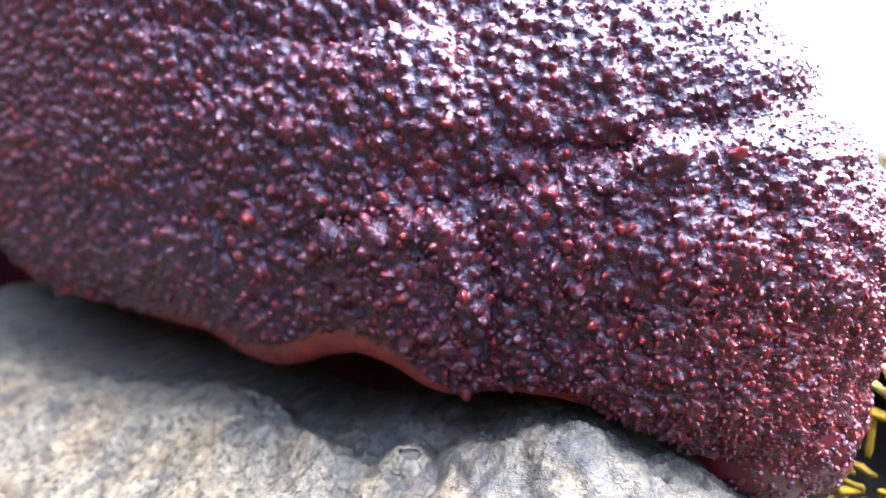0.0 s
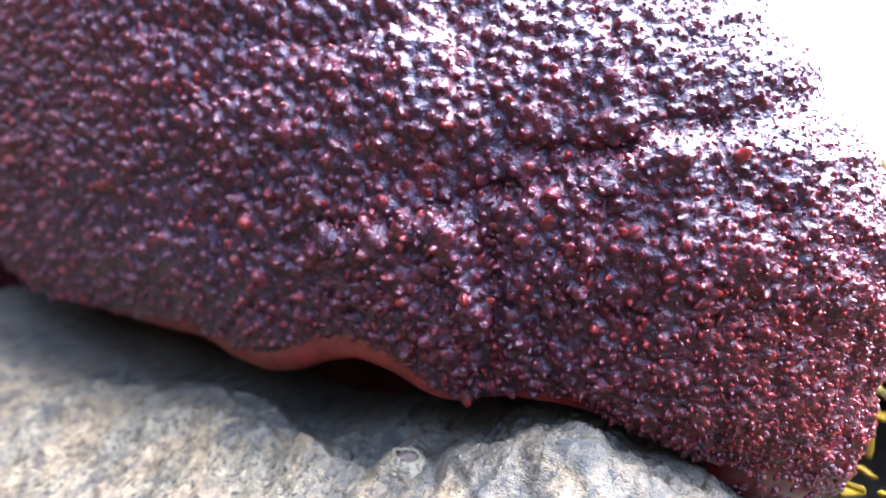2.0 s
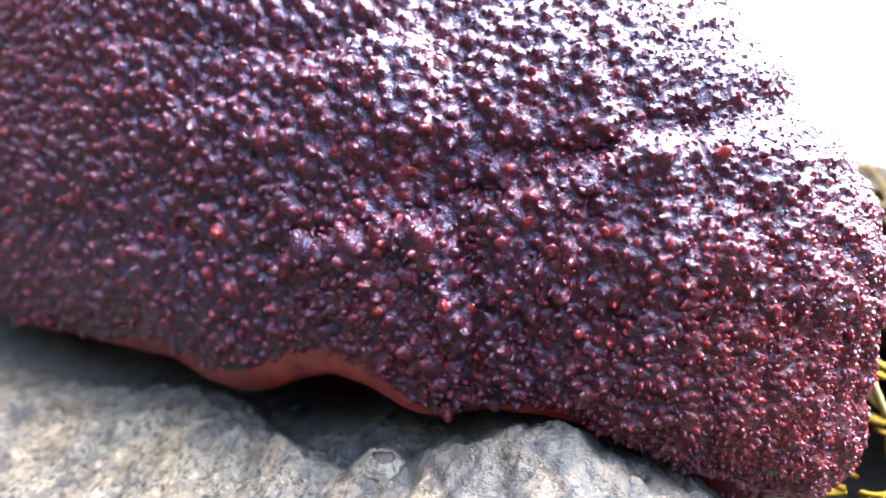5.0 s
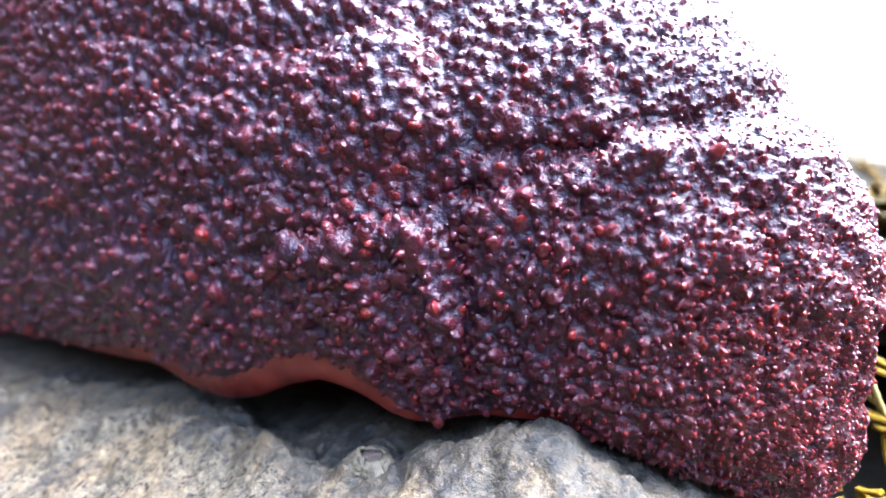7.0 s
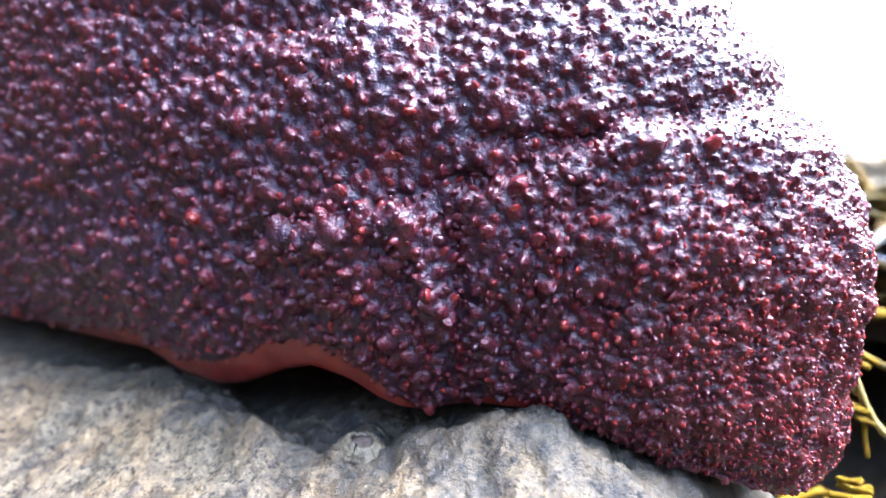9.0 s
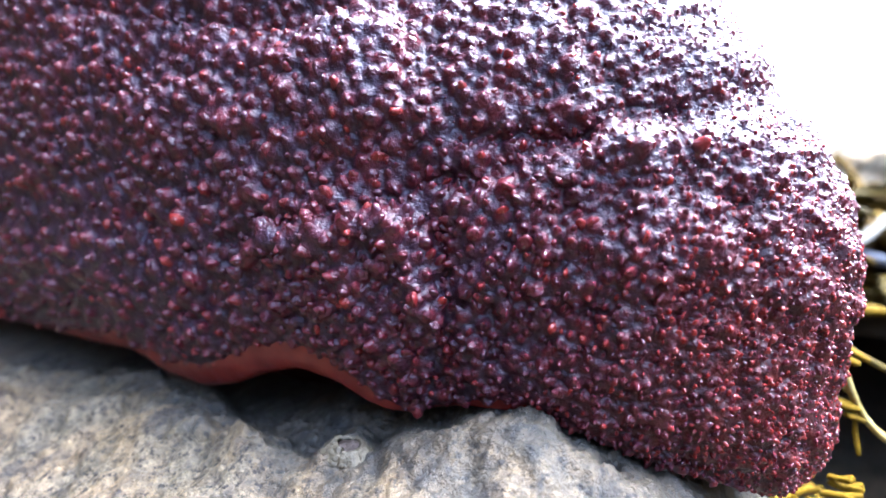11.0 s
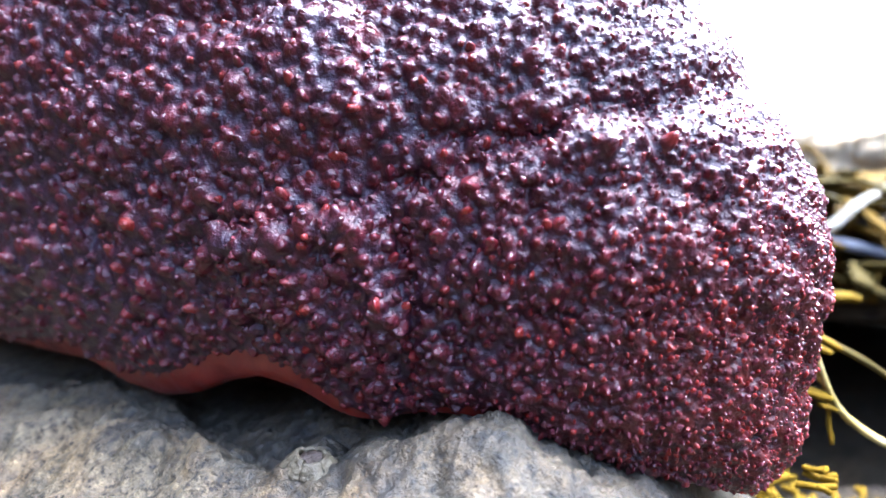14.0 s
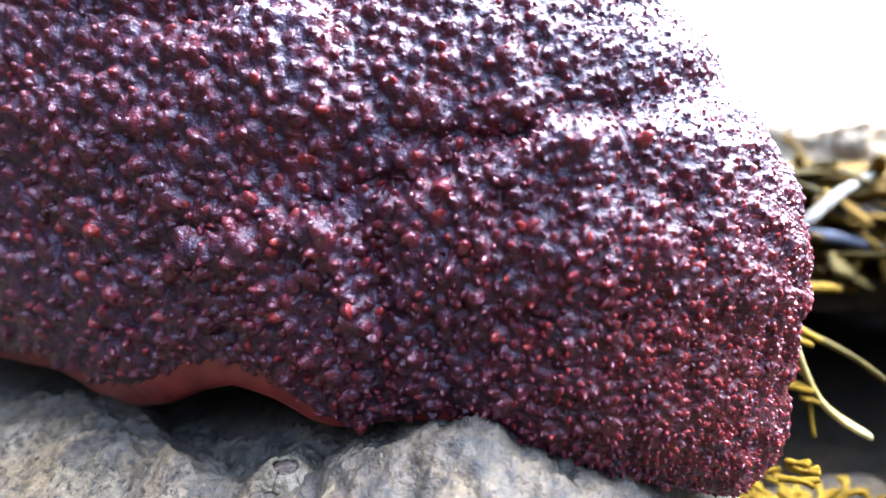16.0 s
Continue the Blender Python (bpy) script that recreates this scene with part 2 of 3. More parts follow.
def loaf(q, v):
    """Places (mm) on the smooth form; v runs from the margin (0) over the belly (0.28) to the crest (1), and below 0 under the margin."""
    reach, low, belly, crest = margin_reach(q), margin_height(q), belly_height(q), crest_height(q)
    inset = tuck(q)
    end = np.sqrt(np.clip(1 - np.clip((np.abs(np.where(q > 0, q, -q - math.pi * TURN)) - SPINE) / 16, 0, 1) ** 2, 0, 1))
    side = (reach + inset) * end
    a = np.clip(v / 0.28, 0, 1) * math.pi / 2
    b = np.clip((v - 0.28) / 0.72, 0, 1) * math.pi / 2
    r = np.where(v < 0.28, side - inset * (1 - np.sin(a)), side * np.clip(np.cos(b), 0, 1) ** roundness(q))
    z = np.where(v < 0.28, belly - (belly - low) * np.cos(a) ** 0.9, belly + (crest - belly) * np.sin(b) ** np.minimum(1, roundness(q)))
    under = np.clip(-v, 0, 2)
    r = r - 16 * under
    z = z + 2.5 * np.sin(np.clip(under * 4, 0, 1) * math.pi / 2)
    plan = spine_at(q) + outward(q) * r[:, None]
    return np.c_[plan, z]


# Furrows (negative) and ridges (positive): depth mm, half-width mm, then the way as (q, z) in mm.
FURROWS = [
    (-2.2, 2.2, [(-21, 62), (-13, 61), (-4, 58), (3, 58), (11, 57), (16, 57)]),
    (-1.9, 2.6, [(-4, 57), (5, 54), (13, 50), (21, 50), (28, 46), (32, 45)]),
    (-2.2, 2.0, [(36, 43), (43, 42), (54, 40), (60, 37)]),
    (-2.4, 4.5, [(-21, 62), (-30, 63), (-40, 65), (-60, 67), (-90, 67)]),
    (-1.2, 2.0, [(4, 81), (-3, 73), (-11, 64)]),
    (1.4, 2.6, [(50, 66), (47, 74), (40, 77), (32, 74)]),
    (-2.4, 2.6, [(106, 86), (88, 83), (71, 81), (58, 79), (47, 80), (40, 83)]),
    (-0.8, 2.6, [(34, 85), (26, 77), (21, 67), (16, 60)]),
    (-1.9, 2.4, [(19, 42), (17, 34), (16, 25), (18, 14)]),
    (2.7, 3.4, [(54, 37), (41, 41), (31, 43), (26, 42), (22, 37), (20, 29)]),
    (-1.1, 3.0, [(163, 36), (138, 41), (111, 48), (88, 50)]),
    (-1.6, 2.2, [(143, 73), (148, 64), (146, 55)]),
    (-1.0, 2.5, [(-27, 52), (-30, 41), (-34, 28)]),
    (-1.0, 2.0, [(75, 60), (62, 56), (50, 57)]),
    (1.2, 2.5, [(70, 66), (80, 62), (96, 62)]),
    (1.5, 4.0, [(75, 8), (62, 14), (52, 16)]),
]
# Single tubercles that stand out: q mm, v, size.
LARGE = [(3, 0.347, 1.6), (-23, 0.462, 1.6), (-31, 0.462, 1.1), (88, 0.397, 1.4), (38, 0.462, 1.5), (49, 0.467, 1.3), (51, 0.402, 1.3), (95, 0.281, 1.4), (87, 0.332, 1.2),
         (67, 0.302, 1.2), (16, 0.206, 1.5), (11, 0.392, 1.2), (-5, 0.372, 1.2), (42, 0.281, 1.2), (41, 0.246, 1.2), (73, 0.246, 1.1), (4, 0.296, 1.1), (1, 0.332, 1.1)]
LARGE += [(30, 0.377, 1.1), (104, 0.312, 1.1), (53, 0.342, 1.0), (84, 0.281, 1.1), (0, 0.332, 1.0), (-5, 0.407, 1.0), (-14, 0.452, 1.0), (16, 0.482, 1.1), (9, 0.523, 1.2)]
# Swellings: height mm, q, z, half-widths in q and z.
SWELLINGS = [(3.8, 33, 66, 12, 9), (1.8, -10, 57, 7, 3.5), (1.5, 80, 62, 18, 8), (3.2, 34, 28, 11, 11), (1.5, 100, 25, 14, 9), (1.2, 5, 74, 12, 8),
             (-0.8, -62, 68, 26, 8), (2.0, -62, 42, 22, 14), (1.8, -56, 0, 14, 8)]


def relief(q, z):
    out = np.zeros(len(q))
    for height, q0, z0, wq, wz in SWELLINGS:
        out += height * np.exp(-((q - q0) / wq) ** 2 - ((z - z0) / wz) ** 2)
    for depth, width, way in FURROWS:
        near = np.full(len(q), 1e9)
        for (qa, za), (qb, zb) in zip(way, way[1:]):
            dq, dz = qb - qa, zb - za
            s = np.clip(((q - qa) * dq + (z - za) * dz) / (dq * dq + dz * dz), 0, 1)
            near = np.minimum(near, np.hypot(q - qa - s * dq, z - za - s * dz))
        out += 1.15 * depth * np.exp(-((near / width) ** 2))
    return out


def rim_top(q):
    """The v at which the smooth lip ends and the warty skin begins."""
    share = np.clip(rim_width(q) / (belly_height(q) - margin_height(q)), 0, 0.9)
    return 0.28 * np.arccos((1 - share) ** (1 / 0.9)) / (math.pi / 2)


def skin(q, v):
    """Places (mm) on the animal's skin, with its folds and lumps."""
    base = loaf(q, v)
    push = outward(q)
    lift = np.clip((base[:, 2] - 50) / 60, 0, 0.8)
    way = np.c_[push * (1 - lift)[:, None], lift]
    above = v - rim_top(q)
    height = relief(q, base[:, 2]) * np.clip(above / 0.06, 0, 1)
    height += 0.9 * wave_noise(base * (1.0, 1.0, 0.22), 3.0, 6, 2) * np.clip((8 - q) / 20, 0, 1) * np.clip((52 - base[:, 2]) / 20, 0, 1)
    stretched = base * (1.0, 1.0, 1.05)
    height += (1.5 * wave_noise(stretched, 13, 2, 2) + (0.95 * wave_noise(stretched, 4.6, 3, 2) + 0.40 * wave_noise(base, 2.0, 4, 2)) * np.interp(base[:, 2], [40, 60], [1.0, 0.6])) * np.clip(above / 0.05, 0.0, 1)
    height -= 1.6 * np.clip(-above / 0.03, 0, 1)
    return base + way * height[:, None]


def nonuniform(spans):
    """Places along a line: (start, end, step) spans, one after another."""
    out = [np.arange(a, b, s * np.sign(b - a)) for a, b, s in spans]
    return np.concatenate(out + [[spans[-1][1]]])


def normals_of(grid):
    du = np.gradient(grid, axis=1)
    dv = np.gradient(grid, axis=0)
    n = np.cross(du, dv)
    return n / (np.linalg.norm(n, axis=-1, keepdims=True) + 1e-12)


def droplet(sides, rings, seed):
    """A blunt papilla on the z axis, one unit wide and about 1.4 long, with the height share of each corner."""
    rng = np.random.default_rng(seed)
    verts, tips = [], []
    lean = rng.uniform(-0.25, 0.25, 2)
    for k in range(rings):
        s = k / rings
        r = 0.5 * (1.40 - 0.58 * s) * math.sqrt(max(0.0, 1 - s**2.8))
        for j in range(sides):
            a = 2 * math.pi * j / sides
            w = 1 + rng.uniform(-0.20, 0.20)
            verts.append((r * w * math.cos(a) + lean[0] * s, r * w * math.sin(a) + lean[1] * s, -0.35 + 1.30 * s))
            tips.append(s)
    verts.append((lean[0], lean[1], 0.95))
    tips.append(1.0)
    faces = [tuple(f[::1]) for f in grid_faces(rings, sides, wrap=True)]
    top = len(verts) - 1
    faces += [((rings - 1) * sides + j, (rings - 1) * sides + (j + 1) % sides, top) for j in range(sides)]
    return np.array(verts), faces, np.array(tips)


def tip_layer(me, tips):
    me.attributes.new("tip", "FLOAT", "POINT").data.foreach_set("value", np.asarray(tips, np.float32))


BASE = np.array([20.0, 130.0, 0.0])  # mm; the animal's own origin


def build_animal():
    animal = tagged(new("gumboot_chiton"), "dark red warty wet gumboot chiton draped over grey rock", "sea animal")
    animal.matrix_basis = pose(*(BASE * MM))
    qs = nonuniform([(SPINE + 16, 190, 3.0), (190, -95, 0.36), (-95, -math.pi * TURN, 2.0), (-math.pi * TURN, -math.pi * TURN - SPINE - 16, 6.0)])
    vs = np.concatenate([np.linspace(0.0, 0.28, 104, endpoint=False), np.linspace(0.28, 0.86, 212, endpoint=False), np.linspace(0.86, 1, 12)])
    Q, V = np.meshgrid(qs, vs)
    grid = skin(Q.ravel(), V.ravel()).reshape(*Q.shape, 3)
    normal = normals_of(grid)
    # the smooth lip below the warty skin, and the foot under it
    vr = np.concatenate([np.linspace(-2.0, -0.1, 9), np.linspace(0, 1, 20)])
    qr = qs[qs > -120]
    QR, S = np.meshgrid(qr, vr)
    VR = np.where(S < 0, S, S * rim_top(QR))
    lip = loaf(QR.ravel(), VR.ravel())
    fat = np.clip(1 - np.abs(S.ravel() - 0.35) / 0.75, 0, 1)
    lip[:, :2] += outward(QR.ravel()) * (1.5 * fat * np.clip(rim_width(QR.ravel()) / 3, 0.1, 1) - 0.25)[:, None]
    lip += wave_noise(lip, 7, 9, 2)[:, None] * 0.35 * np.c_[outward(QR.ravel()), np.zeros(QR.size)]
    hang("mantle_rim", mesh_from("mantle_rim", (lip - BASE) * MM, grid_faces(*QR.shape), RIM), animal, "smooth orange-red lip of flesh")
    vf = np.linspace(0, 1, 6)
    QF, T = np.meshgrid(qs[::3], vf)
    foot = loaf(QF.ravel(), np.full(QF.size, -1.9))
    foot[:, 2] -= T.ravel() * 55 - 3
    foot[:, :2] -= outward(QF.ravel()) * (2 * np.sin(T.ravel() * 3))[:, None]
    hang("foot", mesh_from("foot", (foot - BASE) * MM, grid_faces(*QF.shape), FOOT), animal, "muscular foot, coloured near black for the shade under the mantle")

    # tubercles: scattered by area, no two nearer than their spacing
    rng = np.random.default_rng(5)
    a, b, c, d = grid[:-1, :-1], grid[:-1, 1:], grid[1:, 1:], grid[1:, :-1]
    area = 0.5 * np.linalg.norm(np.cross(c - a, d - b), axis=-1)
    vm, qm = V[:-1, :-1], Q[:-1, :-1]
    rim_v = rim_top(qm)
    weight = area * (vm > rim_v * 0.92) * np.where(qm < -110, 0.25, 1.0) * np.where(vm > 0.9, 0.3, 1)
    flat = weight.ravel() / weight.sum()
    picks = rng.choice(flat.size, 190000, p=flat)
    rows, cols = np.unravel_index(picks, area.shape)
    fu, fv = rng.random(len(picks))[:, None], rng.random(len(picks))[:, None]
    place = a[rows, cols] * (1 - fu) * (1 - fv) + b[rows, cols] * fu * (1 - fv) + c[rows, cols] * fu * fv + d[rows, cols] * (1 - fu) * fv
    way = normal[rows, cols]
    qp, vp = qm[rows, cols], vm[rows, cols]
    gap = np.interp(qp, [-100, -45, -15, 12, 60, 120, 200], [1.6, 1.25, 1.55, 2.25, 2.95, 3.3, 3.6])
    gap *= 1 - (1 - np.interp(place[:, 2], [-10, 15, 45, 80], [0.70, 0.80, 1.0, 1.0])) * np.interp(qp, [-10, 30], [1.0, 0.4])
    gap *= rng.uniform(0.70, 1.25, len(gap))
    # the flank towards the far end carries fewer, more scattered ones
    sparse = 1 + 0.55 * np.clip((qp - 55) / 40, 0, 1) * np.clip((62 - place[:, 2]) / 30, 0, 1)
    gap *= sparse
    taken, keep = {}, []
    cell = 1.65
    for k in range(len(place)):
        x, y, z = place[k]
        home = (int(x // cell), int(y // cell), int(z // cell))
        clear = True
        for i in (-3, -2, -1, 0, 1, 2, 3):
            for j in (-3, -2, -1, 0, 1, 2, 3):
                for l in (-3, -2, -1, 0, 1, 2, 3):
                    for other in taken.get((home[0] + i, home[1] + j, home[2] + l), ()):
                        dx = place[other] - place[k]
                        if dx @ dx < gap[k] * gap[k]:
                            clear = False
                            break
                    if not clear:
                        break
                if not clear:
                    break
            if not clear:
                break
        if clear:
            taken.setdefault(home, []).append(k)
            keep.append(k)
    keep = np.array(keep)
    place, way, qp, vp, gap = place[keep], way[keep], qp[keep], vp[keep], gap[keep] / sparse[keep]
    count = len(keep)
    width = gap * rng.uniform(0.62, 1.08, count) * np.interp(qp, [0, 50], [1.0, 0.94]) * np.interp(place[:, 2], [45, 65], [1.0, 0.90])
    length = width * rng.uniform(0.85, 1.35, count) * np.interp(qp, [-60, -45, -25, 0, 60], [0.45, 0.75, 1.15, 1.1, 0.95])
    slim = np.clip((14 - qp) / 25, 0, 1) * np.clip((65 - place[:, 2]) / 25, 0, 1)
    width *= 1 - 0.14 * slim
    length *= np.interp(vp - rim_top(qp), [0.0, 0.04], [0.65, 1.0])
    length *= 1 + 0.04 * slim
    length *= np.interp(place[:, 2] - 0.15 * qp, [35, 70, 95], [1.0, 0.85, 0.75])
    lean = way + np.array([0.0, 0.0, 1.0]) * np.interp(place[:, 2], [15, 60], [0.38, 0.16])[:, None] + rng.normal(0, 0.13, (count, 3))
    lean /= np.linalg.norm(lean, axis=1, keepdims=True)
    side = np.cross(lean, np.array([0.3, 0.2, 1.0]))
    side /= np.linalg.norm(side, axis=1, keepdims=True)
    other = np.cross(lean, side)
    spin = np.where(slim > 0.3, math.pi / 2 + rng.normal(0, 0.35, count), rng.uniform(0, 2 * math.pi, count))
    ax = side * np.cos(spin)[:, None] + other * np.sin(spin)[:, None]
    ay = np.cross(lean, ax)
    oval = rng.uniform(0.78, 1.32, count) + 0.22 * slim
    # the wet skin rises round each tubercle
    raised, redness = np.zeros(Q.shape), np.zeros(Q.shape)
    tone = rng.uniform(0.30, 0.90, count)
    film = np.interp(place[:, 2] - 0.15 * qp, [15, 45, 75], [0.56, 0.62, 0.76])
    film_reach = np.interp(place[:, 2] - 0.15 * qp, [30, 75], [0.70, 0.86])
    rows, cols = rows[keep], cols[keep]
    for dr in range(-8, 9):
        for dc in range(-8, 9):
            r, c = np.clip(rows + dr, 0, Q.shape[0] - 1), np.clip(cols + dc, 0, Q.shape[1] - 1)
            far = np.linalg.norm(grid[r, c] - place, axis=1)
            share = np.exp(-((far / (film_reach * width)) ** 2.4))
            np.maximum.at(raised, (r, c), film * length * share)
            np.maximum.at(redness, (r, c), share * tone)
    coated = grid + normal * raised[..., None]
    verts = (coated.reshape(-1, 3) - BASE) * MM
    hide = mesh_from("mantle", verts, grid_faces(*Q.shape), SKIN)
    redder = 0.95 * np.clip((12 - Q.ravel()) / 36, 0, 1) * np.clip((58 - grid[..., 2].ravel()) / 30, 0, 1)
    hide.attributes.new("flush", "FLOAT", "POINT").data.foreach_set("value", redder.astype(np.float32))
    hide.attributes.new("tip", "FLOAT", "POINT").data.foreach_set("value", redness.ravel().astype(np.float32))
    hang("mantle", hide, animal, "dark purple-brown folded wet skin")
    sunk = place + lean * (0.02 * length)[:, None]
    shapes = [droplet(9, 6, s) for s in range(6)]
    kind = rng.integers(0, 6, count)
    turn = np.stack([ax * (width * oval)[:, None], ay * (width / oval)[:, None], lean * length[:, None]], -1)

    # fine grains between them
    small = rng.choice(flat.size, 16000, p=flat)
    gr, gc = np.unravel_index(small, area.shape)
    bead, bead_faces, bead_tip = droplet(5, 2, 40)
    bead_size = rng.uniform(0.30, 0.65, len(small)) * np.interp(qm[gr, gc], [-40, 60], [0.8, 1.0])
    g_verts, g_faces, g_tips = [], [], np.tile(bead_tip * 0.5, len(small))
    for k in range(len(small)):
        axis = Vector(normal[gr[k], gc[k]] + rng.normal(0, 0.2, 3))
        turned = np.array(axis.to_track_quat("Z", "Y").to_matrix())
        g_verts.append((bead * bead_size[k] * (1, 1, 0.7)) @ turned.T + a[gr[k], gc[k]] - BASE)
        g_faces += [tuple(i + k * len(bead) for i in f) for f in bead_faces]
    grains = mesh_from("grain_cover", np.concatenate(g_verts) * MM, g_faces, TUBERCLE)
    tip_layer(grains, g_tips)
    tagged(hang("grain_cover", grains, animal, "fine dark grains on the skin"), kind="stuff")

    # the stretch of the flank nearest the lens holds the ones that are parts
    nearness = np.hypot((qp - 8) / 1.3, place[:, 2] - 44) + 400 * (vp > 0.8)
    singles = set(np.argsort(nearness)[:280].tolist())
    verts, faces, tips, start = [], [], [], 0
    for k in range(count):
        if k in singles:
            continue
        shape, quads, tip = shapes[kind[k]]
        verts.append(shape @ turn[k].T + sunk[k] - BASE)
        faces += [tuple(i + start for i in f) for f in quads]
        tips.append(tip)
        start += len(shape)
    cover = mesh_from("tubercle_cover", np.concatenate(verts) * MM, faces, TUBERCLE)
    tip_layer(cover, np.concatenate(tips))
    rest = np.array([k for k in range(count) if k not in singles])
    redder = 0.42 * np.clip((12 - qp[rest]) / 40, 0, 1) * np.clip((62 - place[rest, 2]) / 30, 0, 1) + 0.25 * wave_noise(place[rest], 16, 33, 2)
    cover.attributes.new("flush", "FLOAT", "POINT").data.foreach_set("value", np.repeat(redder, len(shapes[0][0])).astype(np.float32))
    cover_ob = hang("tubercle_cover", cover, animal, "small glossy dark red tubercles")
    tagged(cover_ob, kind="stuff")
    meshes, ripe = [], []
    for shape, quads, tip in shapes:
        me = mesh_from("tubercle", shape * MM, quads, TUBERCLE)
        tip_layer(me, tip)
        meshes.append(me)
        red = me.copy()
        red.materials.clear()
        red.materials.append(RIPE_TUBERCLE)
        ripe.append(red)
    for k in sorted(singles):
        ob = hang("tubercle", meshes[kind[k]], animal)
        m = Matrix([list(row) for row in turn[k]]).to_4x4()
        m.translation = Vector((sunk[k] - BASE) * MM)
        ob.matrix_basis = m
    for k, (q, v, size) in enumerate(LARGE):
        spot = skin(np.array([q, q - 1.0, q]), np.array([v, v, v + 0.004]))
        axis = Vector(np.cross(spot[1] - spot[0], spot[2] - spot[0])).normalized() + Vector((0, 0, 0.3))
        ob = hang("tubercle", ripe[k % 6], animal, "larger bright red tubercle")
        m = axis.to_track_quat("Z", "Y").to_matrix().to_4x4() @ Matrix.Diagonal((1.45 * size, 1.3 * size, 1.5 * size, 1))
        m.translation = Vector((spot[0] - BASE) * MM)
        ob.matrix_basis = m
    return animal


def build_lobe(animal):
    """A fleshy lobe of the mantle that hangs below the blunt end and is slowly drawn in."""
    rng = np.random.default_rng(12)
    rows, cols = 40, 64
    T, P = np.meshgrid(np.linspace(0.02, math.pi - 0.02, rows), np.linspace(0, 2 * math.pi, cols, endpoint=False), indexing="ij")
    size = np.array([19.0, 15.0, 15.0])
    ball = np.stack([np.sin(T) * np.cos(P), np.sin(T) * np.sin(P), -np.cos(T)], -1)
    p = (ball * size).reshape(-1, 3)
    p += ball.reshape(-1, 3) * (1.3 * wave_noise(p + 40, 8, 61, 2) + 0.5 * wave_noise(p, 2.2, 62, 2))[:, None]
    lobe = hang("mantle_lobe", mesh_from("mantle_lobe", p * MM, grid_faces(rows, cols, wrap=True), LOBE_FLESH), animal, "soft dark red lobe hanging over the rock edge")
    verts, faces, tips, start = [], [], [], 0
    shapes = [droplet(7, 4, s) for s in range(4)]
    ways = rng.normal(0, 1, (1500, 3))
    ways /= np.linalg.norm(ways, axis=1, keepdims=True)
    spots = ways * size
    spots += ways * (1.3 * wave_noise(spots + 40, 8, 61, 2) + 0.5 * wave_noise(spots, 2.2, 62, 2))[:, None]
    for k, (spot, way) in enumerate(zip(spots, ways)):
        if way[1] > 0.5 or (way[0] < -0.35 and rng.random() < 0.9):
            continue
        shape, quads, tip = shapes[k % 4]
        turned = np.array(Vector(way + rng.normal(0, 0.25, 3)).to_track_quat("Z", "Y").to_matrix())
        verts.append((shape * rng.uniform(0.8, 1.25) * (1, 1, 0.6)) @ turned.T + spot)
        faces += [tuple(i + start for i in f) for f in quads]
        tips.append(tip)
        start += len(shape)
    cover = mesh_from("tubercle_cover", np.concatenate(verts) * MM, faces, TUBERCLE)
    tip_layer(cover, np.concatenate(tips))
    tagged(hang("tubercle_cover", cover, lobe, "small dark red tubercles"), kind="stuff")
    return lobe


LOBE = np.array([64.0, 110.0, -0.5]) - BASE

# ---- the rock it sits on ----
rock_front = smooth_table([(340, 0), (270, -6), (230, -14), (190, -15), (148, -12), (112, -10.5), (97, -8), (83, -5), (70, -3.8), (56, -3), (34, -0.3), (24, 1.5), (12, 7), (2, 9), (-8, 7),
                           (-20, 2), (-30, -8), (-45, -28), (-80, -70), (-140, -95)], 2.5)


hollow = smooth_table([(340, 6), (190, 7), (155, 8), (112, 7), (95, 6), (76, 6), (60, 10), (30, 9), (15, 4), (0, 3), (-20, 3)], 5.0)


rock_edge = smooth_table([(300, -30), (200, -34), (172, -37), (137, -38), (118, -36), (101, -34), (88, -32), (78, -41), (66, -49), (54, -56), (40, -57), (20, -56), (0, -50)], 1.6)
dent = smooth_table([(300, 0), (200, 0), (165, 3), (140, 6), (120, 6.5), (100, 7), (60, 6.5), (45, 5), (37, 2), (27, 0), (0, 0), (-40, 0)], 3.0)


def rock_height(along, across):
    front = rock_front(along)
    seat = np.where(along > -12, margin_height(along) - hollow(along), front - 2)
    line = -margin_reach(np.clip(along, 0, None)) + 6
    rise = np.clip((across + 55) / np.maximum(line + 55, 6), 0, 1)
    rise = rise * rise * (3 - 2 * rise)
    near = np.minimum(across + 55, 0)
    height = front + (np.minimum(seat, front + 25) - front) * rise + 0.42 * near - 0.0016 * near**2
    step = np.clip((across - rock_edge(along) + 1.5) / 8.0, 0, 1)
    height = height - dent(along) * step * step * (3 - 2 * step)
    back = np.clip(across - 10, 0, None)
    return height - 0.010 * back**2


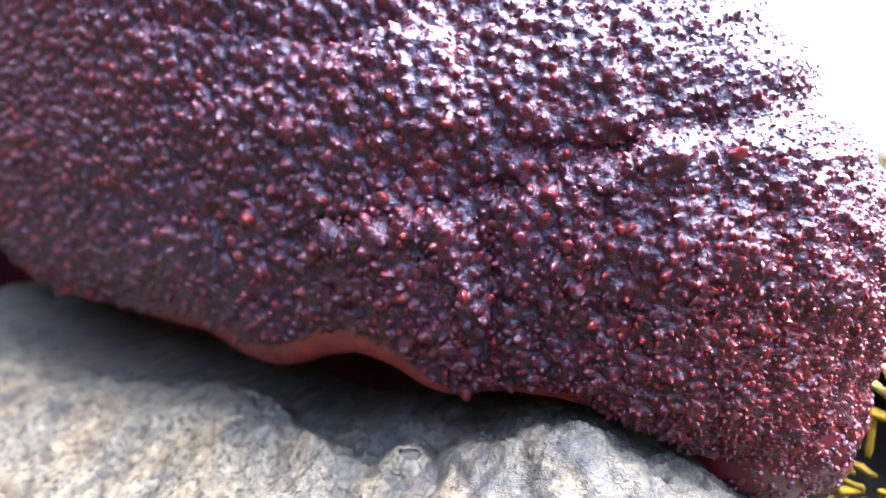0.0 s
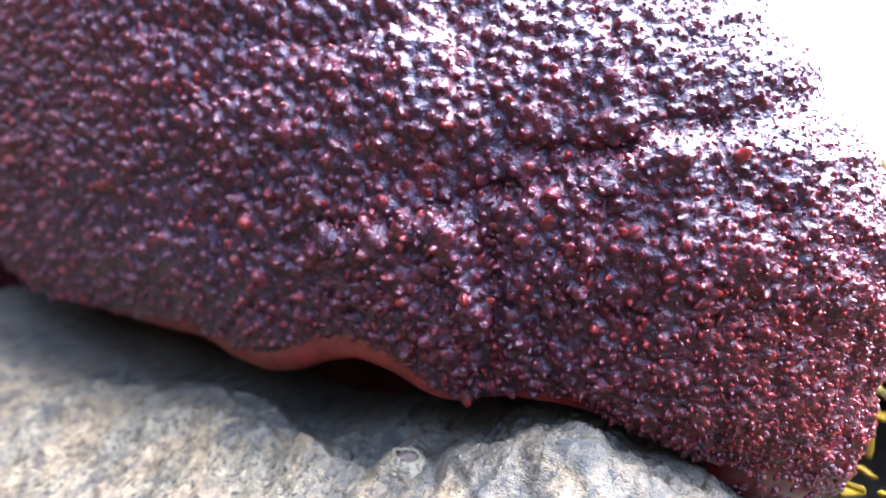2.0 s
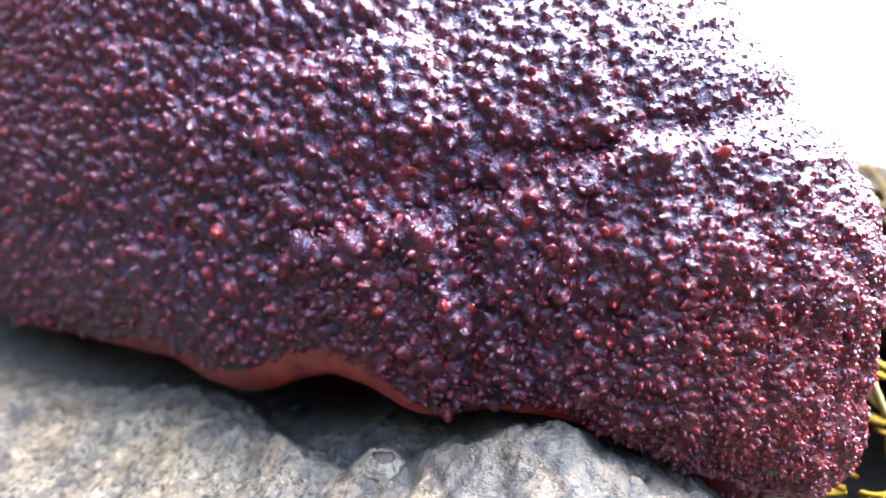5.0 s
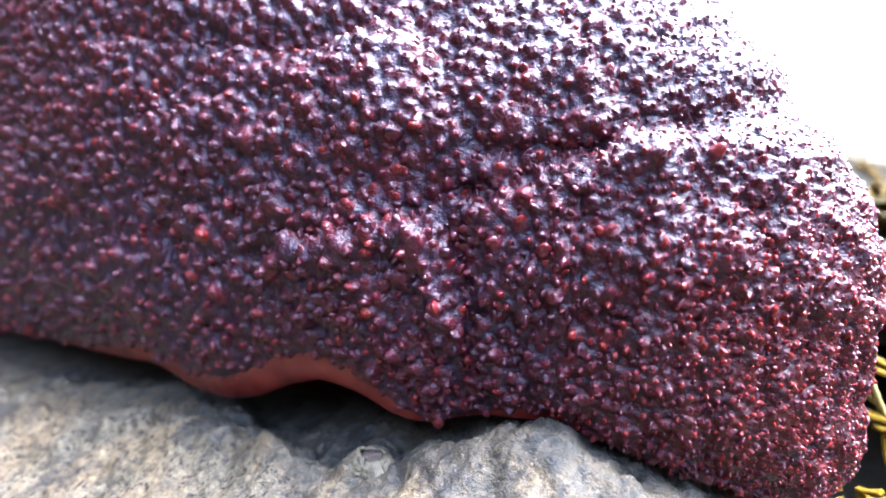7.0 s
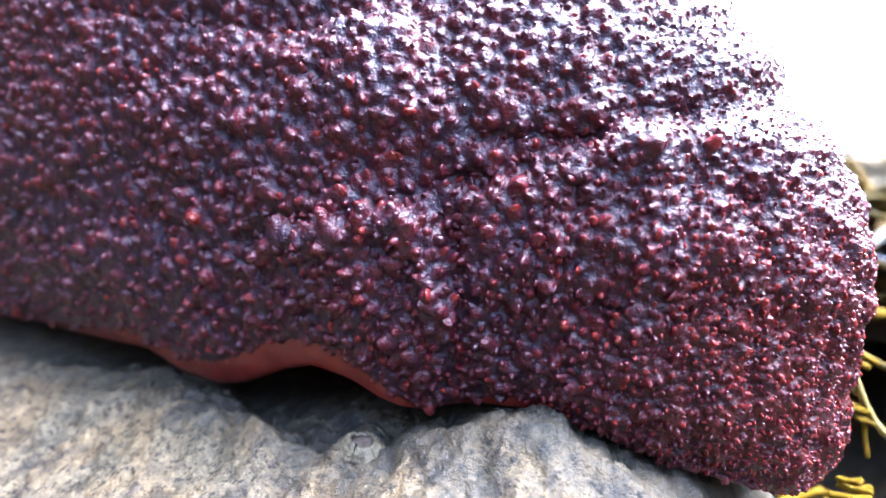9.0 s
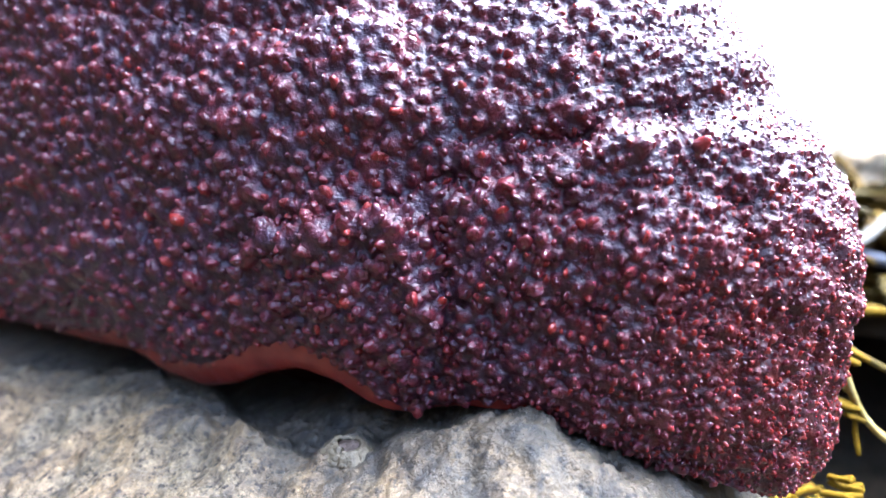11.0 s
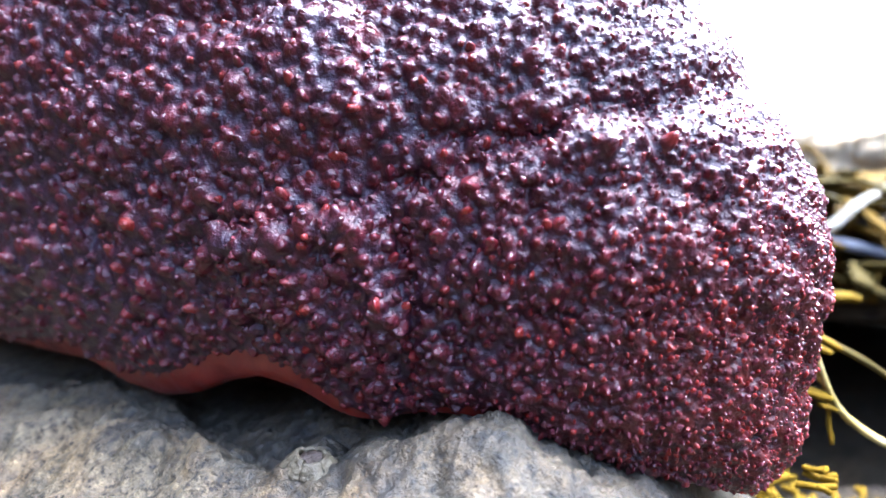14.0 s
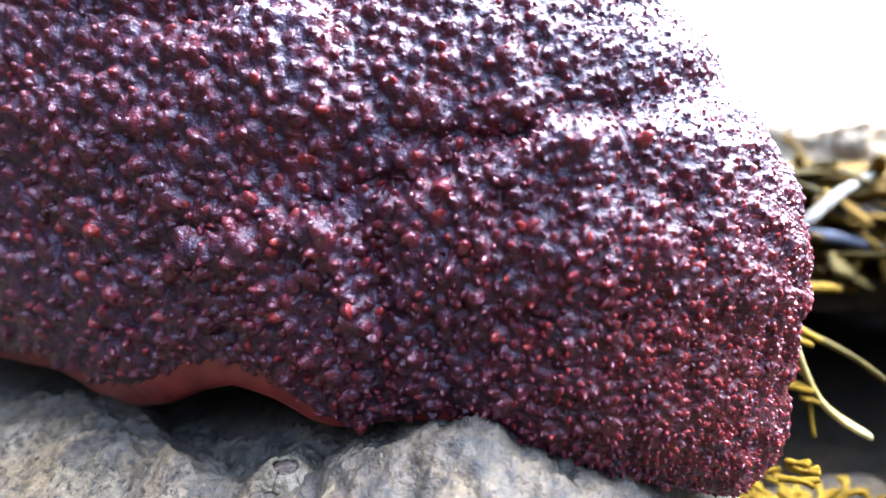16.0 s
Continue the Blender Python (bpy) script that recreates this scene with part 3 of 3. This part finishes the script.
def build_rock():
    al = nonuniform([(300, 170, 4.0), (170, 110, 0.9), (110, -35, 0.45), (-35, -150, 2.5)])
    ac = nonuniform([(-230, -120, 4.0), (-120, -90, 0.9), (-90, -30, 0.45), (-30, 90, 4.0)])
    A, C = np.meshgrid(al, ac)
    a, c = A.ravel(), C.ravel()
    plan = CAP + a[:, None] * ALONG + c[:, None] * ACROSS
    z = rock_height(a, c)
    p = np.c_[plan, z]
    lumps = 2.0 * wave_noise(p, 26, 21, 3) + 0.8 * wave_noise(p, 9, 22, 3)
    ledge = wave_noise(p * (1, 1, 0.3), 16, 23, 3)
    lumps += 1.5 * np.tanh(ledge * 6) * np.exp(-((c + 52) / 22) ** 2)
    grain = 0.9 * wave_noise(p, 3.2, 24, 4) + 0.8 * np.abs(wave_noise(p, 1.5, 26, 2)) - 1.8 * np.clip(wave_noise(p, 4.5, 25, 2) - 0.25, 0, 1)
    p[:, 2] += lumps * np.clip((-c - 30) / 12, 0.25, 1) + grain
    rim = np.clip((np.abs(c + 70) - 130) / 30, 0, 1) ** 2 + np.clip((a - 270) / 30, 0, 1) ** 2 + np.clip((-a - 120) / 30, 0, 1) ** 2
    p[:, 2] -= rim * 60
    n = len(p)
    rows, cols = A.shape
    floor_z = -135.0
    edge = list(range(cols)) + [r * cols + cols - 1 for r in range(1, rows)] + [(rows - 1) * cols + k for k in range(cols - 2, -1, -1)] + [r * cols for r in range(rows - 2, 0, -1)]
    low = p[edge].copy()
    low[:, 2] = floor_z
    verts = np.concatenate([p, low]) * MM
    faces = [tuple(f) for f in grid_faces(rows, cols)]
    m = len(edge)
    faces += [(edge[(k + 1) % m], edge[k], n + k, n + (k + 1) % m) for k in range(m)]
    faces.append(tuple(range(n, n + m)))
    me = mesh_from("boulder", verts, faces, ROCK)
    # seawater drips from the animal and keeps an algae-stained strip damp; the strip also paints in the animal's shade
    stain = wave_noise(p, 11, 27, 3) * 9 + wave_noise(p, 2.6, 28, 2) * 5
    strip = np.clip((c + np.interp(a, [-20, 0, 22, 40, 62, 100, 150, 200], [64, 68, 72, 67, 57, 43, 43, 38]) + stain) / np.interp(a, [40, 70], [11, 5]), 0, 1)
    me.attributes.new("damp_shade", "FLOAT", "POINT").data.foreach_set("value", np.r_[strip, np.zeros(m)].astype(np.float32))
    return tagged(new("boulder", me), "pale grey speckled rough boulder, wet in places", "rock")


GROUND_Z = -0.13


def build_ground():
    step = np.concatenate([-np.geomspace(60, 0.3, 40), np.linspace(-0.28, 0.9, 60), np.geomspace(0.95, 60, 40)])
    X, Y = np.meshgrid(step, step)
    p = np.c_[X.ravel(), Y.ravel(), np.zeros(X.size)]
    p[:, 2] = GROUND_Z + 0.012 * wave_noise(p, 0.10, 31, 3)
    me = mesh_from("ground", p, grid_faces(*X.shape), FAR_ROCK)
    tagged(new("ground", me), "dark wet shore rock", "ground", kind="structure")


build_ground()
rock = build_rock()
animal = build_animal()
lobe = build_lobe(animal)


# ---- behind and around ----
def build_sky_blocker():
    """An unseen bank behind the camera and round its far sides, added to block sky light."""
    turns = np.radians(np.linspace(125, 390, 80))
    ups = np.linspace(0, 2, 44)
    T, U = np.meshgrid(turns, ups)
    r = 0.60 + 0.75 * U + 1.6 * np.clip(U - 1, 0, 1) + 0.10 * np.sin(T * 5)
    # higher on the left, to keep more sky off that flank
    p = np.c_[(r * np.cos(T)).ravel(), (r * np.sin(T)).ravel(), (GROUND_Z - 0.02 + (0.75 + 1.9 * np.clip(-np.cos(T), 0, 1) ** 2) * np.clip(U, 0, 1) ** 0.8 * (1 - np.clip(U - 1, 0, 1) ** 1.6) - 0.15 * np.clip(U - 1, 0, 1)).ravel()]
    bump = 0.10 * wave_noise(p, 0.22, 51, 4)
    p[:, 2] += bump * np.clip(U, 0, 1).ravel()
    p[:, 0] += bump * np.cos(T).ravel()
    tagged(new("unseen_sky_blocker", mesh_from("unseen_sky_blocker", p, grid_faces(*T.shape)[:, ::-1], FAR_ROCK)), "unseen dark rock wall added to block sky light", "bank", kind="structure")


def lumpy_rock(name, centre, size, seed, material, label, detail=4):
    bm = bmesh.new()
    bmesh.ops.create_icosphere(bm, subdivisions=detail, radius=1.0)
    shift = Vector((seed * 3.7, seed * 1.3, seed * 2.1))
    for v in bm.verts:
        d = v.co.normalized()
        k = 1 + 0.30 * noise.fractal(d * 1.3 + shift, 1.0, 2.0, 2) + 0.10 * noise.fractal(d * 5 + shift, 1.0, 2.0, 3)
        box = max(abs(d.x), abs(d.y), abs(d.z)) ** -0.55
        v.co = Vector((d.x * size[0], d.y * size[1], d.z * size[2])) * k * box
    me = bpy.data.meshes.new(name)
    bm.to_mesh(me)
    bm.free()
    me.polygons.foreach_set("use_smooth", np.ones(len(me.polygons), bool))
    me.materials.append(material)
    ob = new(name, me)
    ob.location = centre
    return tagged(ob, label, "rock")


def ribbon(points, widths, thick):
    """A flat frond along points, rounded over its width: verts and faces."""
    verts, rows = [], len(points)
    shape = [(-1, 0), (-0.7, 0.75), (0, 1), (0.7, 0.75), (1, 0), (0.7, -0.75), (0, -1), (-0.7, -0.75)]
    for k, (p, w) in enumerate(zip(points, widths)):
        ahead = (points[min(k + 1, rows - 1)] - points[max(k - 1, 0)]).normalized()
        side = ahead.cross(Vector((0.25, -0.35, 1))).normalized()
        up = side.cross(ahead)
        for a, b in shape:
            verts.append(p + side * (a * w) + up * (b * thick))
    faces = [tuple(f) for f in grid_faces(rows, len(shape), wrap=True)]
    faces.append(tuple(range(len(shape)))[::-1])
    faces.append(tuple(range((rows - 1) * len(shape), rows * len(shape))))
    return verts, faces


def grow(rng, start, way, length, width, depth, out):
    """A forking frond: adds (points, widths) strips to out."""
    steps = 7
    points, widths, p, d = [], [], Vector(start), Vector(way).normalized()
    for k in range(steps + 1):
        points.append(p.copy())
        widths.append(width * (1 - 0.25 * k / steps) * (0.75 if depth == 0 and k == steps else 1))
        d = (d + Vector(rng.normal(0, 0.08, 3)) + Vector((0, 0, -0.8 * length))).normalized()
        p = p + d * (length / steps)
    out.append((points, widths))
    if depth > 0:
        for turn in (-1, 1):
            side = d.cross(Vector((0, 0, 1)))
            fork = (d + side * turn * rng.uniform(0.35, 0.7) + Vector(rng.normal(0, 0.12, 3))).normalized()
            grow(rng, points[-1] - d * width * 0.3, fork, length * rng.uniform(0.6, 0.9), width * 0.82, depth - 1, out)


def rockweed(base, fronds, seed, material, label, thick=0.0007):
    """fronds: (start, way, length, half-width, forks) in metres from base."""
    rng = np.random.default_rng(seed)
    weed = tagged(new("rockweed"), label, "seaweed", "rockweed on the rocks")
    weed.location = base
    for start, way, length, width, forks in fronds:
        strips = []
        grow(rng, start, way, length, width, forks, strips)
        for points, widths in strips:
            verts, faces = ribbon(points, widths, thick)
            hang("frond", mesh_from("frond", [tuple(v) for v in verts], faces, material), weed)
    return weed


def bent_weed(fronds, label):
    """One plant of flat fronds that bend through the given places (metres), each with its half-width."""
    base = Vector(fronds[0][0][0])
    weed = tagged(new("rockweed"), label, "seaweed", "rockweed on the rocks")
    weed.location = base
    for way, half, material in fronds:
        knots = np.array(way)
        at = np.linspace(0, len(knots) - 1, 9)
        fine = np.stack([np.interp(at, np.arange(len(knots)), knots[:, k]) for k in range(3)], -1)
        fine[1:-1] = 0.25 * fine[:-2] + 0.5 * fine[1:-1] + 0.25 * fine[2:]
        points = [Vector(q) - base for q in fine]
        widths = [half * (1 + 0.10 * math.sin(2.3 * k)) * (0.75 if k in (0, 8) else 1) for k in range(9)]
        verts, faces = ribbon(points, widths, half * 0.42)
        hang("frond", mesh_from("frond", [tuple(v) for v in verts], faces, material), weed)
    return weed


def tuft(base, count, seed, material, label, length, width, lean=(0, -0.4, 0.4), spread=0.9, forks=2, patch=0.02, thick=0.0007):
    rng = np.random.default_rng(seed + 100)
    fronds = []
    for _ in range(count):
        way = Vector(lean) + Vector(rng.normal(0, spread, 3))
        way.z = abs(way.z) * 0.35 - 0.25
        start = Vector((rng.normal(0, patch), rng.normal(0, patch), rng.normal(0, patch * 0.3)))
        fronds.append((start, way, length * rng.uniform(0.6, 1.2), width * rng.uniform(0.7, 1.2), forks))
    return rockweed(base, fronds, seed, material, label, thick)


build_sky_blocker()
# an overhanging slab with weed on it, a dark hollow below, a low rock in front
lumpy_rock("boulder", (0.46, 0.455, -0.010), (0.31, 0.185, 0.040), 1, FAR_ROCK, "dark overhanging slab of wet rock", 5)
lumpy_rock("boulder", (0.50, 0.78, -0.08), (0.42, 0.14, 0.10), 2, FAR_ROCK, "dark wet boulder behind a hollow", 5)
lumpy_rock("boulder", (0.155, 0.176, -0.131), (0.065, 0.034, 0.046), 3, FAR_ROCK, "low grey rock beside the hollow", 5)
mat = lumpy_rock("rockweed", (0.345, 0.365, 0.004), (0.125, 0.050, 0.034), 9, BROWN_WEED, "dense mustard-brown rockweed mat over a slab", 5)
tagged(mat, category="seaweed")
lumpy_rock("boulder", (1.02, 1.20, -0.042), (0.42, 0.12, 0.118), 4, PALE_ROCK, "distant grey ridge of rock", 4)
rng = np.random.default_rng(77)
for k in range(11):
    x = 0.84 + 0.048 * k
    r = rng.uniform(0.022, 0.040)
    lumpy_rock("stone", (x, 1.12 + rng.uniform(-0.02, 0.03), 0.060 + 0.5 * r), (r * 1.2, r, r), 80 + k, PALE_ROCK, "distant pale grey stone on the ridge", 4)
bent_weed([([(0.0966, 0.1194, 0.0100), (0.0995, 0.1189, 0.0032), (0.1022, 0.1185, -0.0035), (0.1060, 0.1183, -0.0085), (0.1123, 0.1180, -0.0131), (0.1182, 0.1180, -0.0163)], 0.0019, CREAM_WEED), ([(0.1012, 0.1176, -0.0033), (0.1012, 0.1166, -0.0092), (0.1016, 0.1152, -0.0140)], 0.0009, BRIGHT_WEED), ([(0.1029, 0.1170, -0.0062), (0.1003, 0.1164, -0.0049), (0.0977, 0.1157, -0.0043)], 0.0012, BRIGHT_WEED)],
          "pale yellow forked rockweed frond in the gap")
bent_weed([([(0.1055, 0.1316, 0.0085), (0.1127, 0.1312, 0.0043), (0.1246, 0.1333, -0.0014), (0.1379, 0.1357, -0.0101), (0.1548, 0.1371, -0.0231)], 0.0019, OLIVE_WEED), ([(0.1048, 0.1296, 0.0087), (0.1086, 0.1294, 0.0063), (0.1128, 0.1292, 0.0041)], 0.0016, BRIGHT_WEED)],
          "olive rockweed strap with a yellow end across the dark hollow")
bent_weed([([(0.0889, 0.1172, 0.0012), (0.0948, 0.1174, -0.0012), (0.1014, 0.1177, -0.0032)], 0.0020, BRIGHT_WEED), ([(0.0932, 0.1170, -0.0010), (0.0922, 0.1158, -0.0058), (0.0910, 0.1146, -0.0104)], 0.0010, BRIGHT_WEED), ([(0.0904, 0.1201, 0.0075), (0.0960, 0.1203, 0.0045), (0.1011, 0.1202, 0.0000)], 0.0021, CREAM_WEED)],
          "yellow rockweed frond with a hanging prong")
bent_weed([([(0.0973, 0.1289, 0.0122), (0.1039, 0.1296, 0.0091), (0.1107, 0.1301, 0.0054)], 0.0015, BRIGHT_WEED), ([(0.0959, 0.1257, 0.0086), (0.1015, 0.1266, 0.0068), (0.1087, 0.1274, 0.0039)], 0.0016, BRIGHT_WEED)],
          "bright yellow rockweed straps above the dark gap")
rockweed((0.152, 0.186, 0.002), [((0, 0, 0), (0.9, 0.0, 0.1), 0.017, 0.0030, 0)], 7, BRIGHT_WEED, "small yellow rockweed tip above the hollow", 0.0014)
for k, (x, y, z) in enumerate([(0.110, 0.139, -0.050), (0.121, 0.138, -0.057), (0.131, 0.142, -0.062), (0.145, 0.146, -0.067), (0.115, 0.134, -0.059)]):
    tuft((x, y, z), 16, 20 + k, BRIGHT_WEED, "curly yellow rockweed tuft on low rock", 0.008, 0.0017, lean=(0.4, -0.2, 0.5), spread=1.1, forks=2, patch=0.007, thick=0.0009)
tuft((0.0881, 0.1148, -0.0179), 8, 70, BRIGHT_WEED, "small curly yellow rockweed tuft beside the boulder", 0.005, 0.0012, lean=(0.3, -0.3, 0.1), spread=0.9, forks=1, patch=0.003, thick=0.0006)
for k, (x, y, z) in enumerate([(0.25, 0.335, 0.024), (0.31, 0.315, 0.022), (0.38, 0.325, 0.024), (0.26, 0.312, 0.004), (0.34, 0.290, -0.002),
                               (0.42, 0.31, 0.008), (0.30, 0.37, 0.030), (0.40, 0.38, 0.030), (0.27, 0.30, -0.010), (0.30, 0.295, 0.012)]):
    tuft((x, y, z), 24, 40 + k, BROWN_WEED if k % 4 else OLIVE_WEED, "mustard-brown rockweed draped over a slab", 0.030, 0.0075, lean=(0, -0.6, -0.3), spread=0.9, forks=1, patch=0.020, thick=0.0014)
rockweed((0.214, 0.266, 0.012), [((0, 0, 0), (0.62, 0.02, 0.62), 0.080, 0.0032, 0)], 6, PALE_WEED, "pale bleached strap of rockweed arching over weed", 0.0012)
rockweed((0.214, 0.272, 0.010), [((0, 0, 0), (1.0, 0.02, 0.04), 0.060, 0.0060, 0)], 8, SLATE_WEED, "slate-grey strap of rockweed lying on weed", 0.0030)


# ---- small things on the rock ----
def drop_on_rock(x, y):
    d = np.array([x, y]) - CAP
    return float(rock_height(np.array([d @ ALONG]), np.array([d @ ACROSS]))[0])


def build_barnacle(centre, radius, height, seed):
    rng = np.random.default_rng(seed)
    barnacle = tagged(new("barnacle"), "small chalky ridged barnacle on grey rock", "barnacle")
    barnacle.matrix_basis = pose(*centre, 4, 2, 20)
    edges = np.cumsum(rng.uniform(0.8, 1.2, 6))
    edges = np.r_[0, edges / edges[-1]] * 2 * math.pi
    for k in range(6):
        verts = []
        angles = np.linspace(edges[k], edges[k + 1] - 0.012, 11)
        lift = rng.uniform(0.88, 1.12)
        foot = rng.uniform(0.94, 1.08)
        for h in np.linspace(0, 1, 8):
            for j, a in enumerate(angles):
                ridge = 1 + (0.05 * math.cos(a * 13 + seed) + 0.16 * math.cos(a * 2 + 1.2)) * (1 - 0.7 * h) + 0.06 * math.sin(j / 10 * math.pi)
                flare = 1.05 * foot - (1.05 * foot - 0.60) * h**1.1
                ridge *= rng.uniform(0.96, 1.04)
                top = height * lift * h * (1 + 0.07 * math.sin(j / 10 * math.pi) + 0.05 * rng.uniform(-1, 1))
                verts.append((radius * flare * ridge * math.cos(a), radius * flare * ridge * math.sin(a), top))
        n = len(verts)
        inner = [(x * (0.84 - 0.015 * (i // 11)), y * (0.84 - 0.015 * (i // 11)), z - 0.0003) for i, (x, y, z) in enumerate(verts)]
        faces = [tuple(f) for f in grid_faces(8, 11)]
        faces += [tuple(i + n for i in f[::-1]) for f in faces]
        faces += [(77 + j, 78 + j, n + 78 + j, n + 77 + j) for j in range(10)]
        faces += [(11 * r + 11, 11 * r, n + 11 * r, n + 11 * r + 11) for r in range(7)]
        faces += [(11 * r + 10, 11 * r + 21, n + 11 * r + 21, n + 11 * r + 10) for r in range(7)]
        hang("shell_plate", mesh_from("shell_plate", verts + inner, faces, BARNACLE), barnacle)
    for sign in (-1, 1):
        verts = []
        for i in range(6):
            for j in range(9):
                u, w = i / 5, -1 + 2 * j / 8
                verts.append((radius * 0.50 * w * math.sqrt(max(0.02, 1 - (u * 0.9) ** 2)), sign * radius * 0.50 * u, height * (0.84 - 0.16 * u - 0.05 * math.cos(j * 2.4) - (0.12 if i == 0 else 0))))
        n = len(verts)
        faces = [tuple(f if sign > 0 else f[::-1]) for f in grid_faces(6, 9)]
        low = [(x, y, z - height * 0.1) for x, y, z in verts]
        faces += [tuple(i + n for i in f[::-1]) for f in faces]
        hang("opercular_plate", mesh_from("opercular_plate", verts + low, faces, PLATE), barnacle, "brown closing plate")


def build_shell_chip(centre):
    """A bit of broken pale shell wedged on the rock's edge."""
    verts, rng = [], np.random.default_rng(8)
    for i in range(9):
        for j in range(9):
            u, w = i / 8 - 0.5, j / 8 - 0.5
            verts.append((0.011 * u * (1 - 0.5 * abs(w)), 0.006 * w, 0.0022 * (1 - 4 * u * u) * (1 - 2 * w * w) + rng.uniform(-0.0001, 0.0001)))
    n = len(verts)
    faces = [tuple(f) for f in grid_faces(9, 9)]
    faces = [f[::-1] for f in faces] + [tuple(i + n for i in f) for f in faces]
    rim = [(k, k + 1) for k in range(8)] + [(9 * k + 8, 9 * k + 17) for k in range(8)] + [(72 + k + 1, 72 + k) for k in range(8)][::-1] + [(9 * k + 9, 9 * k) for k in range(8)]
    faces += [(a, b, b + n, a + n) for a, b in rim]
    low = [(x, y, z - 0.0006) for x, y, z in verts]
    ob = tagged(new("shell_fragment", mesh_from("shell_fragment", verts + low, faces, SHELL)), "pale broken shell chip wedged under the animal", "shell")
    ob.matrix_basis = pose(*centre, 20, 12, 15)


build_shell_chip((0.0535, 0.0955, -0.0115))
build_barnacle((-0.0135, 0.0940, drop_on_rock(-13.5, 94.0) * MM - 0.0010), 0.0043, 0.0026, 2)



# seconds, place (metres), turn (degrees): the animal slowly sinks and settles on its rock
ANIMAL_ROWS = [
    (0, 0.01886, 0.13461, 0.00634, 4.926, 0.698, -0.151),
    (0.5, 0.01894, 0.13443, 0.00624, 4.848, 0.733, -0.179),
    (1, 0.01905, 0.13425, 0.00617, 4.781, 0.756, -0.212),
    (1.5, 0.01930, 0.13399, 0.00594, 4.754, 0.705, -0.247),
    (2, 0.01935, 0.13379, 0.00550, 4.637, 0.664, -0.129),
    (2.5, 0.01959, 0.13349, 0.00497, 4.082, 0.679, -0.238),
    (3, 0.01972, 0.13312, 0.00412, 3.613, 0.649, -0.067),
    (3.5, 0.01981, 0.13265, 0.00363, 3.156, 0.552, -0.030),
    (6, 0.01937, 0.13001, 0.00033, 0.191, 0.170, 0.813),
    (6.5, 0.01939, 0.12986, -0.00017, -0.070, 0.238, 0.877),
    (7, 0.01945, 0.12992, -0.00057, -0.286, 0.189, 0.834),
    (7.5, 0.01950, 0.13010, -0.00076, -0.334, 0.128, 0.788),
    (8, 0.01958, 0.13013, -0.00069, -0.207, 0.095, 0.620),
    (8.5, 0.01963, 0.13025, -0.00060, 0.028, 0.129, 0.545),
    (9, 0.01972, 0.13029, -0.00060, 0.094, 0.012, 0.389),
    (11.5, 0.01980, 0.13106, -0.00081, 0.728, 0.336, 0.307),
    (12, 0.01986, 0.13131, -0.00066, 0.898, 0.452, 0.287),
    (12.5, 0.01989, 0.13151, -0.00083, 0.948, 0.513, 0.246),
    (13, 0.01992, 0.13173, -0.00091, 0.966, 0.447, 0.250),
    (13.5, 0.01990, 0.13182, -0.00105, 0.990, 0.503, 0.259),
    (14, 0.01994, 0.13195, -0.00123, 0.950, 0.492, 0.262),
    (14.5, 0.01992, 0.13219, -0.00165, 0.739, 0.648, 0.240),
    (15, 0.01990, 0.13217, -0.00198, 0.656, 0.733, 0.277),
    (15.5, 0.01991, 0.13212, -0.00210, 0.522, 0.817, 0.128),
    (16, 0.01993, 0.13205, -0.00214, 0.444, 0.819, -0.015),
]


# seconds, shift (mm) and turn of the lobe as it is drawn in under the mantle
LOBE_ROWS = [(0, -6, -12, 0.5, 0), (1.5, -6, -11.5, 0.5, 0), (3.5, -6, -9.5, 0, -3), (6, -5, -6, 0, -6), (9, -4, 4, 4, -10), (12, -5, 12, 12, -12), (16, -5, 12, 12, -12)]


def motions():
    walk(animal, [(t, pose(*row)) for t, *row in ANIMAL_ROWS])
    walk(lobe, [(t, pose(*((LOBE + (dx, dy, dz)) * MM), 0, turn, 0)) for t, dx, dy, dz, turn in LOBE_ROWS])


motions()
